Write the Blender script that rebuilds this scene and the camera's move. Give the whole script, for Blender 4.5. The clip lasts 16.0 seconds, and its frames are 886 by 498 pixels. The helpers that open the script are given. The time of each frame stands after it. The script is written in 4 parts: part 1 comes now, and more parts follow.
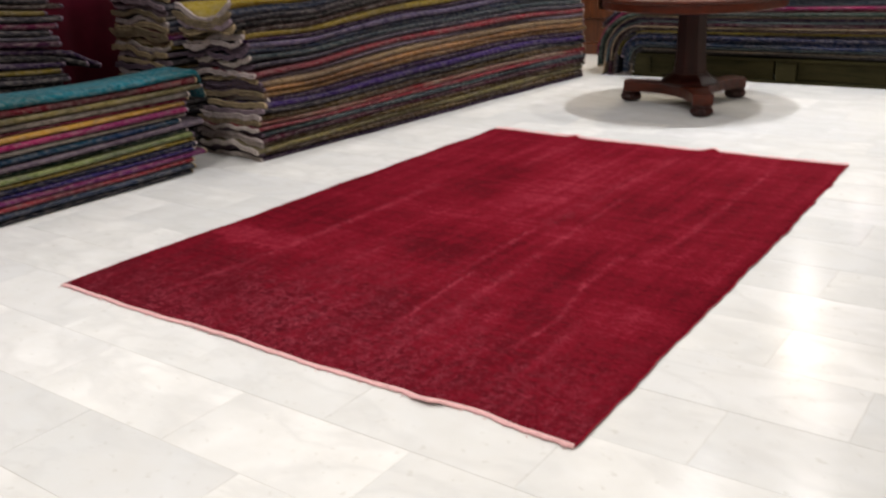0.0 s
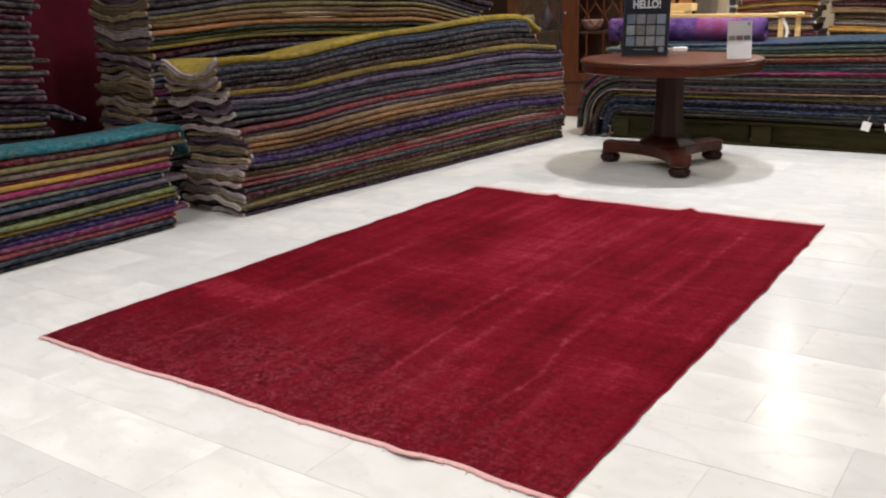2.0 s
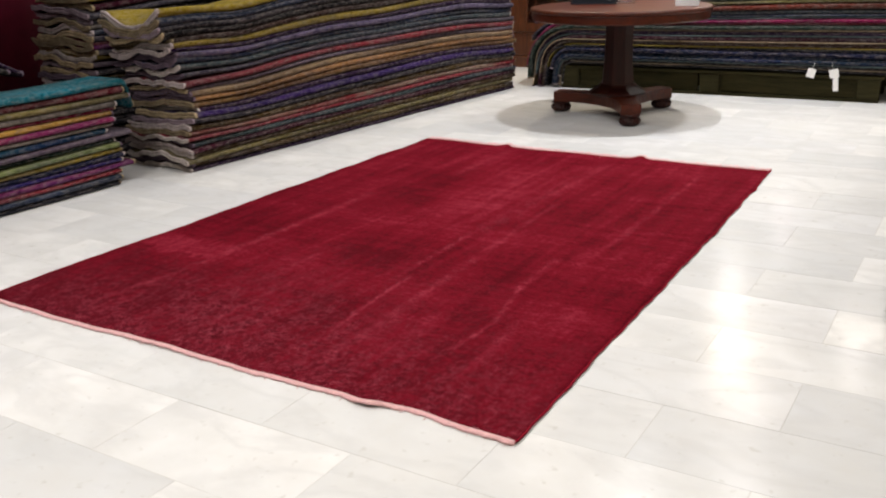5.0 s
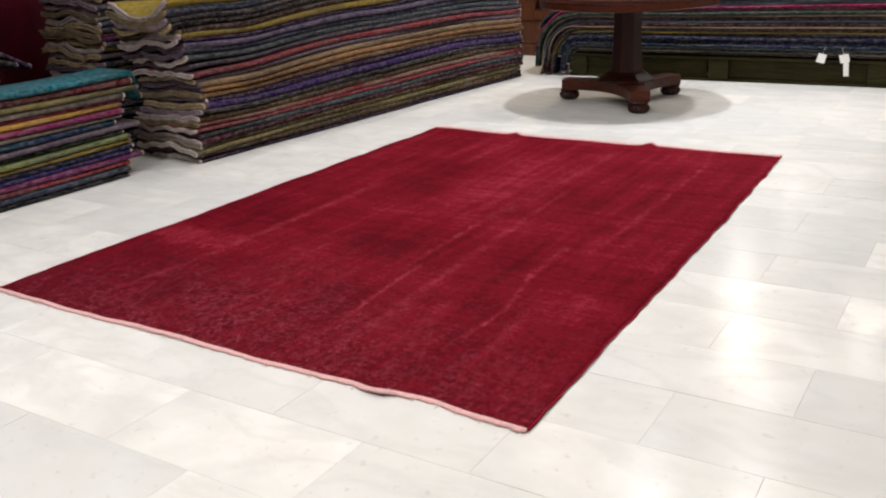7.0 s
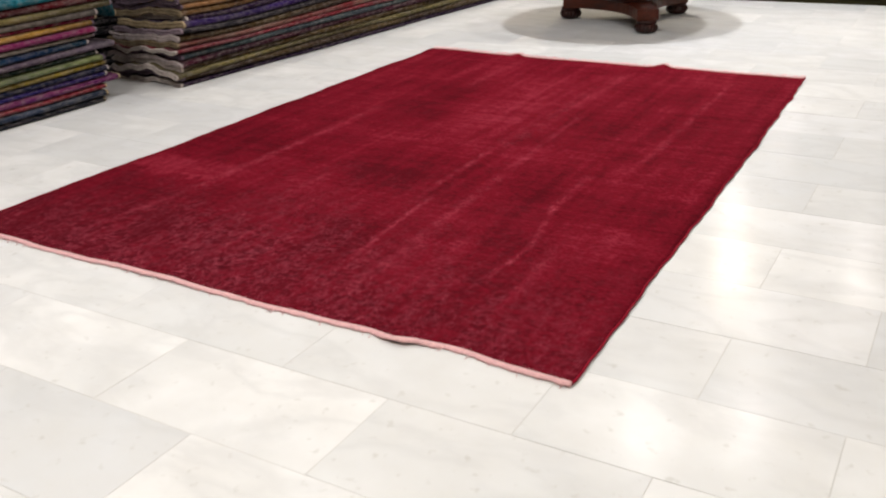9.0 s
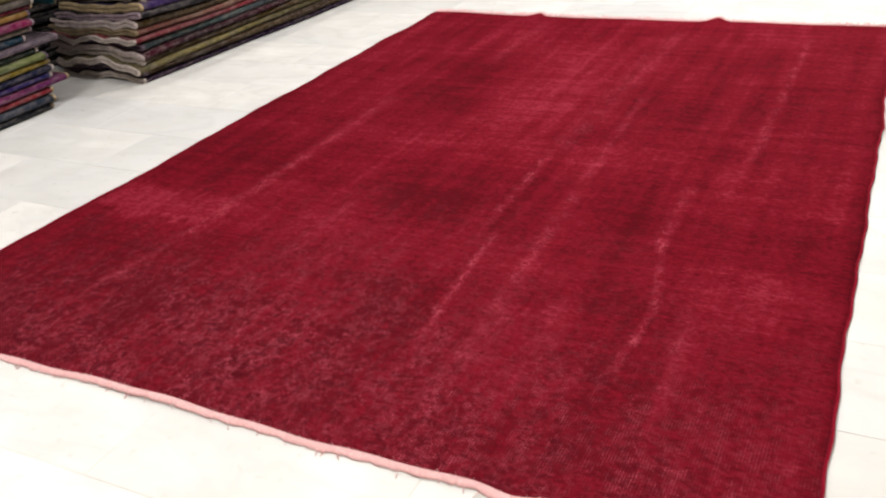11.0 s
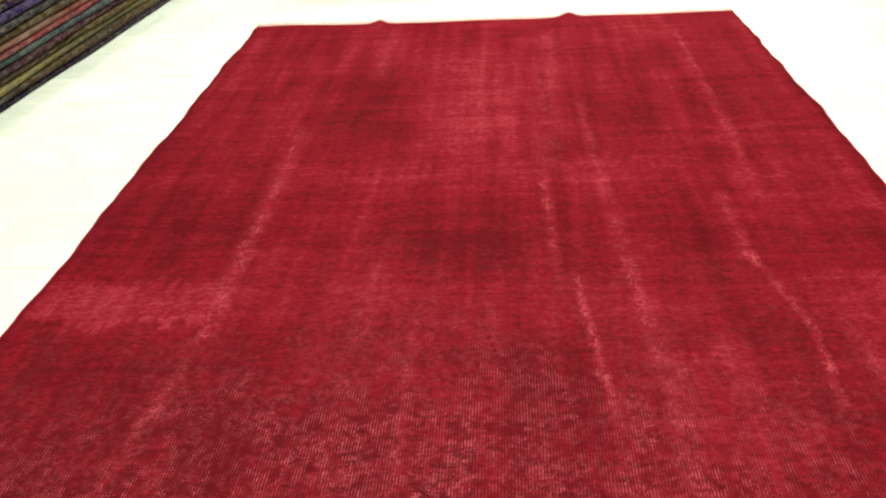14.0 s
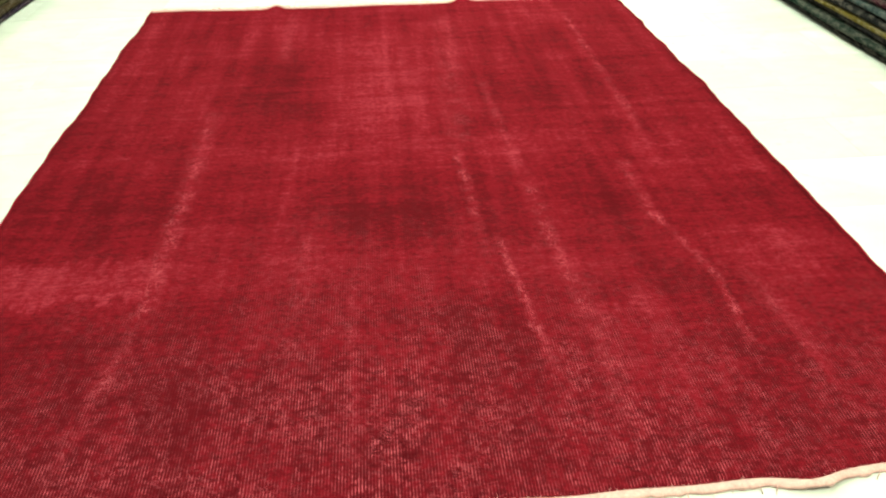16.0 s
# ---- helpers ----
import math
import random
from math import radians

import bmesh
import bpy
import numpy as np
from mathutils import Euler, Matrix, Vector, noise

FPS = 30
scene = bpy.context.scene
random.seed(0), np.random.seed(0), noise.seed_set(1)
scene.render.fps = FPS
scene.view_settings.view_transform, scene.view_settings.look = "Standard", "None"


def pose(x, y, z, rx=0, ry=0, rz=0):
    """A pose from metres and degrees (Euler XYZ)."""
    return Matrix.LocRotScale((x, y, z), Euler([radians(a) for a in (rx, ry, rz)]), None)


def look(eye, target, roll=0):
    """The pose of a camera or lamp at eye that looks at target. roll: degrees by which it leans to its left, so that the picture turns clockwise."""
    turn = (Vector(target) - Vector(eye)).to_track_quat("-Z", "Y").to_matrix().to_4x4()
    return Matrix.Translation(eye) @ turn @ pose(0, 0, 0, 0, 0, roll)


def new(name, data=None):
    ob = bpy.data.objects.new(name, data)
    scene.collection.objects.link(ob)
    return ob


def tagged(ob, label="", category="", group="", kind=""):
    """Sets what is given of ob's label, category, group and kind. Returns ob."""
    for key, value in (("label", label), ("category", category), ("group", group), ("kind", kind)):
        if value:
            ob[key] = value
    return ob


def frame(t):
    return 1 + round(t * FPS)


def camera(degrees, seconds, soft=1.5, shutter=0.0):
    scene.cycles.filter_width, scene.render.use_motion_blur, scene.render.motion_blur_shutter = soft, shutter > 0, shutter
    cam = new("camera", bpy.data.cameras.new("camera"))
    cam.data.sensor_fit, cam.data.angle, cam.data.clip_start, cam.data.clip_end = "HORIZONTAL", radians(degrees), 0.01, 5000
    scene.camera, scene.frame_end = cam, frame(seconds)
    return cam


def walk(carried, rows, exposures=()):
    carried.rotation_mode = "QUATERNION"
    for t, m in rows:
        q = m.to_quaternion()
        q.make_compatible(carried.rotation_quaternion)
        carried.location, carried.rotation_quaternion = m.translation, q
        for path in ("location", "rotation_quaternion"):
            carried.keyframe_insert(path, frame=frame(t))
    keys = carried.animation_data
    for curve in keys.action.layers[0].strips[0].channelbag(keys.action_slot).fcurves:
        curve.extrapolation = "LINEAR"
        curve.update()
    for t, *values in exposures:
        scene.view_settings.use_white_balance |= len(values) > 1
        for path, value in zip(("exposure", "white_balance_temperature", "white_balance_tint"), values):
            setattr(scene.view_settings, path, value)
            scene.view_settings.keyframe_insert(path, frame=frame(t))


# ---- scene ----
cam = camera(51.8, 16.0, soft=2.1, shutter=0.5)
PATH = [
    (0, (3.106, -1.782, 1.239), (1.996, -0.258, 0.573), -2.4),
    (0.5, (3.092, -1.806, 1.239), (1.921, -0.286, 0.676), -1.4),
    (1, (3.103, -1.803, 1.226), (1.93, -0.264, 0.721), -1.0),
    (1.5, (3.09, -1.804, 1.232), (1.949, -0.246, 0.713), -1.1),
    (2, (3.105, -1.803, 1.224), (2.013, -0.218, 0.682), -1.5),
    (2.5, (3.109, -1.809, 1.211), (2.058, -0.208, 0.635), -1.5),
    (3, (3.107, -1.817, 1.206), (2.084, -0.211, 0.596), -1.9),
    (3.5, (3.105, -1.824, 1.216), (2.095, -0.212, 0.599), -1.8),
    (4, (3.101, -1.813, 1.203), (2.109, -0.195, 0.573), -1.7),
    (6.5, (3.103, -1.799, 1.197), (2.103, -0.192, 0.551), -2.1),
    (7, (3.094, -1.801, 1.191), (2.089, -0.201, 0.534), -2.4),
    (7.5, (3.064, -1.804, 1.159), (2.063, -0.205, 0.496), -2.2),
    (8, (3.015, -1.806, 1.121), (2.026, -0.225, 0.399), -2.3),
    (10.5, (2.396, -1.161, 1.106), (1.543, 0.413, 0.215), -3.2),
    (11, (2.22, -1.062, 1.104), (1.362, 0.487, 0.175), -5.5),
    (11.5, (2.067, -1.002, 1.099), (1.372, 0.612, 0.143), -4.7),
    (12, (1.795, -1.081, 1.105), (1.391, 0.63, 0.152), -4.6),
    (12.5, (1.588, -1.107, 1.149), (1.188, 0.62, 0.224), -6.3),
    (13, (1.429, -1.026, 1.151), (1.064, 0.689, 0.189), -4.0),
    (13.5, (1.291, -0.958, 1.15), (1.102, 0.782, 0.183), -4.1),
    (14, (1.153, -0.98, 1.15), (1.003, 0.751, 0.159), -3.4),
    (14.5, (1.067, -1.045, 1.15), (0.998, 0.692, 0.162), -2.5),
    (15, (1.041, -1.083, 1.155), (1.013, 0.651, 0.16), -1.7),
    (15.5, (1.035, -1.102, 1.156), (1.105, 0.635, 0.168), -1.1),
    (16, (1.024, -1.102, 1.154), (1.143, 0.619, 0.141), -1.1),
]
EXPOSURES = [(0.0, -0.1, 6500, 11), (7.6, -0.13, 6500, 11), (8.2, -0.3, 6500, 11), (10.5, 0.32, 6550, 10), (11.0, 0.15, 6600, 10), (12.0, 0.30, 6800, 7), (13.0, 0.48, 6850, 6), (13.5, 0.62, 6900, 2), (14.5, 0.64, 7350, -29), (16.0, 0.64, 7350, -29)]
walk(cam, [(t, look(eye, target, roll)) for t, eye, target, roll in PATH], exposures=EXPOSURES)

# ---------- world and lamps ----------
world = bpy.data.worlds.new("world")
scene.world = world
world.use_nodes = True
world.node_tree.nodes["Background"].inputs[0].default_value = (1.0, 0.93, 0.85, 1)
world.node_tree.nodes["Background"].inputs[1].default_value = 0.15

CEIL = 3.4
WARM, NEUTRAL, COOL, AMBER = (1.0, 0.945, 0.875), (1.0, 0.972, 0.955), (0.97, 0.98, 1.0), (1.0, 0.86, 0.66)
# ceiling lights, all out of view: x, y, watts, tone
# first six and (-0.95, 2.7) fit floor glints and shadows; others added to brighten
LAMPS = [(1.02, 4.50, 64, COOL), (1.74, 5.03, 52, NEUTRAL), (0.44, 9.8, 42, NEUTRAL), (0.44, 13.0, 28, NEUTRAL), (1.37, 6.9, 26, WARM),
         (2.13, 8.6, 28, WARM), (2.9, 2.4, 28, WARM), (1.30, 1.4, 40, NEUTRAL), (3.3, -1.5, 72, WARM), (0.9, -2.2, 45, WARM), (-1.4, 8.6, 43, NEUTRAL),
         (3.6, 11.0, 30, WARM), (5.0, 4.0, 24, WARM), (0.0, -0.7, 48, NEUTRAL), (-0.95, 2.7, 18, COOL), (-0.6, 6.0, 44, AMBER), (0.9, 7.9, 80, AMBER)]


# ---------- helpers for meshes ----------
def mesh_ob(name, verts, faces, mat, parent=None, label="", smooth=True):
    me = bpy.data.meshes.new(name)
    me.from_pydata([tuple(v) for v in verts], [], faces)
    me.materials.append(mat)
    if smooth:
        me.polygons.foreach_set("use_smooth", [True] * len(me.polygons))
    ob = new(name, me)
    if parent is not None:
        ob.parent = parent
    return tagged(ob, label)


def part(name, bm, mat, parent=None, label="", smooth=False):
    me = bpy.data.meshes.new(name)
    bmesh.ops.recalc_face_normals(bm, faces=bm.faces)
    bm.to_mesh(me)
    bm.free()
    me.materials.append(mat)
    if smooth:
        me.polygons.foreach_set("use_smooth", [True] * len(me.polygons))
    ob = new(name, me)
    if parent is not None:
        ob.parent = parent
    return tagged(ob, label)


def box(x0, x1, y0, y1, z0, z1, bevel=0.0, m=None, bm=None):
    out = bm if bm is not None else bmesh.new()
    made = bmesh.ops.create_cube(out, size=1)["verts"]
    bmesh.ops.scale(out, vec=(x1 - x0, y1 - y0, z1 - z0), verts=made)
    bmesh.ops.translate(out, vec=((x0 + x1) / 2, (y0 + y1) / 2, (z0 + z1) / 2), verts=made)
    if m is not None:
        bmesh.ops.transform(out, matrix=m, verts=made)
    if bevel:
        edges = {e for v in made for e in v.link_edges}
        bmesh.ops.bevel(out, geom=list(edges), offset=bevel, segments=2, affect="EDGES", profile=0.5)
    return out


def lathe(profile, n=32, cx=0.0, cy=0.0, bm=None):
    """A turned form from (radius, z) pairs, closed at both ends."""
    out = bm if bm is not None else bmesh.new()
    rings = []
    for r, z in profile:
        rings.append([out.verts.new((cx + r * math.cos(2 * math.pi * k / n), cy + r * math.sin(2 * math.pi * k / n), z)) for k in range(n)])
    for a, b in zip(rings, rings[1:]):
        for k in range(n):
            out.faces.new((a[k], a[(k + 1) % n], b[(k + 1) % n], b[k]))
    out.faces.new(rings[0][::-1])
    out.faces.new(rings[-1])
    return out


def empty(name, m, label, category, group="", kind=""):
    ob = new(name)
    ob.matrix_basis = m
    return tagged(ob, label, category, group, kind)


# ---------- materials ----------
class Nodes:
    """A short way to write node materials."""
    def __init__(self, name):
        self.mat = bpy.data.materials.new(name)
        self.mat.use_nodes = True
        self.tree = self.mat.node_tree
        self.bsdf = self.tree.nodes["Principled BSDF"]

    def add(self, kind, **values):
        n = self.tree.nodes.new(kind)
        for key, value in values.items():
            if key in ("operation", "blend_type", "data_type", "feature", "bands_direction", "wave_type", "noise_dimensions", "clamp", "use_clamp"):
                if key == "operation": n.operation = value
                elif key == "blend_type": n.blend_type = value
                elif key == "data_type": n.data_type = value
                elif key == "feature": n.feature = value
                elif key == "bands_direction": n.bands_direction = value
                elif key == "wave_type": n.wave_type = value
                elif key == "use_clamp": n.use_clamp = value
            else:
                n.inputs[key.replace("_", " ")].default_value = value
        return n

    def link(self, a, b):
        self.tree.links.new(a, b)

    def math(self, op, a, b=None, c=None, clamp=False):
        n = self.tree.nodes.new("ShaderNodeMath")
        n.operation = op
        n.use_clamp = clamp
        for slot, v in enumerate((a, b, c)):
            if v is None:
                continue
            if isinstance(v, (int, float)):
                n.inputs[slot].default_value = v
            else:
                self.link(v, n.inputs[slot])
        return n.outputs[0]

    def coords(self, scale=(1, 1, 1), kind="Object", offset=None):
        if kind == "World":
            src = self.tree.nodes.new("ShaderNodeNewGeometry").outputs["Position"]
        else:
            src = self.tree.nodes.new("ShaderNodeTexCoord").outputs[kind]
        m = self.tree.nodes.new("ShaderNodeMapping")
        m.inputs["Scale"].default_value = scale
        self.link(src, m.inputs["Vector"])
        if offset is not None:
            self.link(offset, m.inputs["Location"])
        return m.outputs[0]

    def noise(self, vec, scale, detail=4.0, rough=0.6, distortion=0.0):
        n = self.add("ShaderNodeTexNoise", Scale=scale, Detail=detail, Roughness=rough, Distortion=distortion)
        self.link(vec, n.inputs["Vector"])
        return n.outputs["Fac"]

    def ramp(self, fac, stops):
        n = self.tree.nodes.new("ShaderNodeValToRGB")
        el = n.color_ramp.elements
        while len(el) < len(stops):
            el.new(0.5)
        for e, (p, c) in zip(el, stops):
            e.position = p
            e.color = (*c, 1) if len(c) == 3 else c
        self.link(fac, n.inputs[0])
        return n.outputs[0]

    def mix(self, fac, a, b, blend="MIX"):
        n = self.tree.nodes.new("ShaderNodeMix")
        n.data_type = "RGBA"
        n.blend_type = blend
        for slot, v in ((0, fac), (6, a), (7, b)):
            if isinstance(v, (int, float)):
                n.inputs[slot].default_value = v
            elif isinstance(v, tuple):
                n.inputs[slot].default_value = (*v, 1)
            else:
                self.link(v, n.inputs[slot])
        return n.outputs[2]

    def bump(self, height, strength=0.3, distance=0.002):
        n = self.add("ShaderNodeBump", Strength=strength, Distance=distance)
        self.link(height, n.inputs["Height"])
        self.link(n.outputs[0], self.bsdf.inputs["Normal"])

    def finish(self, color=None, rough=0.5, metal=0.0, spec=0.5, sheen=0.0):
        b = self.bsdf
        if color is not None:
            if isinstance(color, tuple):
                b.inputs["Base Color"].default_value = (*color, 1)
            else:
                self.link(color, b.inputs["Base Color"])
        if isinstance(rough, (int, float)):
            b.inputs["Roughness"].default_value = rough
        else:
            self.link(rough, b.inputs["Roughness"])
        b.inputs["Metallic"].default_value = metal
        b.inputs["Specular IOR Level"].default_value = spec
        b.inputs["Sheen Weight"].default_value = sheen
        return self.mat


def lin(r, g, b):
    """A colour from its sRGB bytes."""
    return tuple((c / 255 / 12.92) if c < 10 else ((c / 255 + 0.055) / 1.055) ** 2.4 for c in (r, g, b))


def paint(name, rgb, rough=0.6, var=0.08, scale=3.0, spec=0.25):
    n = Nodes(name)
    v = n.coords(kind="World")
    f = n.noise(v, scale, 5)
    dark = tuple(c * (1 - var * 2) for c in rgb)
    lite = tuple(min(1, c * (1 + var)) for c in rgb)
    n.bump(n.noise(v, 180, 3), 0.12, 0.001)
    return n.finish(n.ramp(f, [(0.3, dark), (0.7, lite)]), rough, spec=spec)


def wood(name, dark, lite, along="X", rough=0.35, scale=1.0, coat=0.0, spec=0.4):
    n = Nodes(name)
    s = {"X": (1.5, 14, 14), "Y": (14, 1.5, 14), "Z": (14, 14, 1.5)}[along]
    v = n.coords(tuple(c * scale for c in s))
    f = n.noise(v, 2.2, 6, 0.65, 0.6)
    g = n.noise(v, 14, 3)
    col = n.ramp(n.math("ADD", n.math("MULTIPLY", f, 0.75), n.math("MULTIPLY", g, 0.25)), [(0.32, dark), (0.68, lite)])
    n.bump(g, 0.1, 0.001)
    n.bsdf.inputs["Coat Weight"].default_value = coat
    n.bsdf.inputs["Coat Roughness"].default_value = 0.15
    return n.finish(col, rough, spec=spec)


def carpet_mat(name, rgb, second=None, share=0.5):
    """Knotted wool, mottled, with worn patches of a second colour."""
    n = Nodes(name)
    info = n.tree.nodes.new("ShaderNodeObjectInfo")
    shift = n.tree.nodes.new("ShaderNodeCombineXYZ")
    rnd = n.math("MULTIPLY", info.outputs["Random"], 40)
    n.link(rnd, shift.inputs[0])
    n.link(rnd, shift.inputs[2])
    v = n.coords((0.55, 1, 1), offset=shift.outputs[0])
    fine = n.noise(v, 55, 4, 0.7)
    patch = n.noise(v, 3.1, 3, 0.6, 0.4)
    if second is None:
        second = tuple(c * 0.5 + 0.012 for c in rgb)
    base = n.mix(n.ramp(patch, [(share - 0.09, (0, 0, 0)), (share + 0.09, (1, 1, 1))]), rgb, second)
    motif = n.noise(v, 17, 4, 0.68, 0.8)
    base = n.mix(n.ramp(motif, [(0.50, (0, 0, 0)), (0.60, (0.55, 0.55, 0.55))]), base, tuple(0.55 * c + 0.022 for c in second))
    lite = n.mix(0.22, base, (0.29, 0.25, 0.23))
    col = n.mix(n.ramp(fine, [(0.46, (0, 0, 0)), (0.60, (1, 1, 1))]), base, lite)
    dark = n.mix(n.ramp(fine, [(0.30, (1, 1, 1)), (0.45, (0, 0, 0))]), col, tuple(c * 0.35 for c in rgb))
    n.bump(n.math("ADD", n.noise(v, 420, 2), n.math("MULTIPLY", fine, 1.5)), 0.55, 0.004)
    return n.finish(dark, 1.0, spec=0.03)


def fringe_mat(name, rgb, gap_dark=0.0):
    n = Nodes(name)
    v = n.coords()
    f = n.noise(v, 160, 3)
    n.bump(f, 0.7, 0.004)
    wool = n.mix(f, tuple(c * 0.5 for c in rgb), rgb)
    # dark blotches painted into the wool stand in for gaps between folds
    return n.finish(n.mix(n.ramp(n.noise(v, 21, 4, 0.7, 0.5), [(0.42, (0, 0, 0)), (0.60, (gap_dark, gap_dark, gap_dark))]), wool, tuple(c * 0.22 for c in rgb)), 0.95, spec=0.1)


def rug_material():
    """Overdyed crimson wool: soft streaks along the rug, weft lines across it, worn places where the warp shows."""
    n = Nodes("rug_crimson_wool")
    v = n.coords()
    sep = n.tree.nodes.new("ShaderNodeSeparateXYZ")
    n.link(n.tree.nodes.new("ShaderNodeTexCoord").outputs["Object"], sep.inputs[0])
    xx, yy = sep.outputs[0], sep.outputs[1]
    streak = n.noise(n.coords((7.0, 0.5, 1)), 2.4, 6, 0.62, 0.2)
    cross = n.noise(n.coords((0.9, 9.0, 1)), 2.6, 6, 0.68, 0.15)
    cloud = n.noise(n.coords((1.0, 1.4, 1)), 2.4, 6, 0.62, 0.4)
    weft = n.noise(n.coords((5.0, 34.0, 1)), 5.0, 4, 0.7, 0.1)
    fine = n.noise(n.coords((1.2, 1.8, 1)), 60, 4, 0.75)
    grain = n.noise(n.coords((2.0, 0.9, 1)), 210, 2, 0.8)
    # ragged shift of the places below
    wob_x = n.math("MULTIPLY", n.math("SUBTRACT", n.noise(n.coords((1.0, 1.6, 1)), 11.0, 5, 0.8), 0.5), 0.13)
    wob_y = n.math("MULTIPLY", n.math("SUBTRACT", n.noise(n.coords((2.2, 1.0, 1)), 7.0, 5, 0.75), 0.5), 0.34)
    xw, yw = n.math("ADD", xx, wob_x), n.math("ADD", yy, wob_y)
    # paler or deeper fields of the old pattern, and a deeper corner at the near end
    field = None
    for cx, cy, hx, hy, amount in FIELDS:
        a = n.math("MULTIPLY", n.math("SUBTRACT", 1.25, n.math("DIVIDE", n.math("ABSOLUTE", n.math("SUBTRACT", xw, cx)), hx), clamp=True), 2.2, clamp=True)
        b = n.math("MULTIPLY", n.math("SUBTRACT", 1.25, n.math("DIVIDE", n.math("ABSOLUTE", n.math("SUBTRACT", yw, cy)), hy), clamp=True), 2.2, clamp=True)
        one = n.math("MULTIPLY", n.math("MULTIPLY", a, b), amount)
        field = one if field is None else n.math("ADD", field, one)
    tone = n.math("ADD", n.math("ADD", n.math("MULTIPLY", streak, 0.20), n.math("MULTIPLY", cross, 0.16)),
                  n.math("ADD", n.math("MULTIPLY", cloud, 0.16), n.math("ADD", n.math("MULTIPLY", fine, 0.29), n.math("MULTIPLY", weft, 0.10))))
    # pale worn streaks: place across, from and to along the rug, drift, half-width, strength
    total = None
    for x0, y0, y1, drift, half, power in STREAKS:
        axis = n.math("SUBTRACT", n.math("MULTIPLY_ADD", wob_x, 0.40, xx), n.math("MULTIPLY_ADD", n.math("SUBTRACT", yy, y0), drift, x0))
        side = n.math("SUBTRACT", 1.0, n.math("DIVIDE", n.math("ABSOLUTE", axis), half * 1.25), clamp=True)
        mid, span = (y0 + y1) / 2, (y1 - y0) / 2
        ends = n.math("MULTIPLY", n.math("SUBTRACT", 1.0, n.math("DIVIDE", n.math("ABSOLUTE", n.math("SUBTRACT", yy, mid)), span), clamp=True), 4.0, clamp=True)
        one = n.math("MULTIPLY", n.math("MULTIPLY", side, ends), power)
        total = one if total is None else n.math("ADD", total, one)
    # tone also rises along the rug: deeper at the near end, paler at the far
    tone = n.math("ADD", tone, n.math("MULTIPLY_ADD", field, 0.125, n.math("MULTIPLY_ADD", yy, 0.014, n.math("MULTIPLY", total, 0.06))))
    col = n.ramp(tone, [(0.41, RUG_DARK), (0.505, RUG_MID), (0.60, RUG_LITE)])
    # in the streaks, short crooked threads
    crook = n.noise(n.coords((1.5, 0.8, 1)), 42, 3, 0.6, 1.2)
    thread = n.ramp(n.math("ABSOLUTE", n.math("SUBTRACT", crook, 0.5)), [(0.015, (1, 1, 1)), (0.050, (0, 0, 0))])
    gaps = n.ramp(n.noise(v, 13, 4, 0.7), [(0.42, (0.10, 0.10, 0.10)), (0.60, (1, 1, 1))])
    col = n.mix(n.math("MULTIPLY", n.math("MULTIPLY", total, n.math("MULTIPLY_ADD", thread, 0.80, 0.07)), gaps, clamp=True), col, RUG_WORN)
    # bare warp threads near one end, thinning out along the rug and towards its sides
    warp = n.add("ShaderNodeTexWave", Scale=54.0, Distortion=0.45, Detail=2.0, wave_type="BANDS", bands_direction="X")
    warp.inputs["Detail Scale"].default_value = 3.0
    n.link(v, warp.inputs["Vector"])
    along = n.ramp(n.math("ADD", n.math("DIVIDE", yw, 3.1), n.math("MULTIPLY", n.math("ABSOLUTE", n.math("SUBTRACT", xx, 1.0)), 0.12)),
                   [(0.04, (1, 1, 1)), (0.14, (0.72, 0.72, 0.72)), (0.26, (0.20, 0.20, 0.20)), (0.42, (0.03, 0.03, 0.03))])
    bare = n.math("MULTIPLY", along, n.ramp(n.noise(n.coords((2.4, 1.0, 1)), 5.0, 6, 0.75), [(0.36, (0.10, 0.10, 0.10)), (0.60, (1, 1, 1))]))
    speck = n.ramp(n.noise(n.coords((1.0, 0.75, 1)), 62, 3, 0.7), [(0.43, (0.16, 0.16, 0.16)), (0.60, (1, 1, 1))])
    line = n.math("POWER", warp.outputs["Fac"], 2.6)
    col = n.mix(n.math("MULTIPLY", bare, 0.55), col, RUG_DARK)
    col = n.mix(n.math("MULTIPLY", n.math("MULTIPLY", n.math("MULTIPLY", line, bare), speck), 1.0, clamp=True), col, RUG_WORN)
    # what is left of the pile between them: dark curled knots
    knots = n.noise(n.coords((1.1, 1.6, 1)), 23, 4, 0.72, 1.1)
    col = n.mix(n.math("MULTIPLY", n.ramp(knots, [(0.42, (0.85, 0.85, 0.85)), (0.53, (0, 0, 0))]), n.math("MULTIPLY_ADD", bare, 1.0, 0.02, clamp=True)), col, RUG_KNOT)
    curl = n.noise(n.coords((1.0, 1.3, 1)), 30, 3, 0.6, 1.4)
    hair = n.ramp(n.math("ABSOLUTE", n.math("SUBTRACT", curl, 0.5)), [(0.008, (1, 1, 1)), (0.030, (0, 0, 0))])
    some = n.ramp(n.noise(n.coords((1.5, 1, 1)), 7.0, 4, 0.7), [(0.46, (0, 0, 0)), (0.66, (0.5, 0.5, 0.5))])
    col = n.mix(n.math("MULTIPLY", n.math("MULTIPLY", hair, some), n.math("MULTIPLY_ADD", bare, 0.8, 0.12)), col, RUG_WORN)
    col = n.mix(n.ramp(grain, [(0.30, (0.22, 0.22, 0.22)), (0.47, (0, 0, 0))]), col, RUG_DARK)
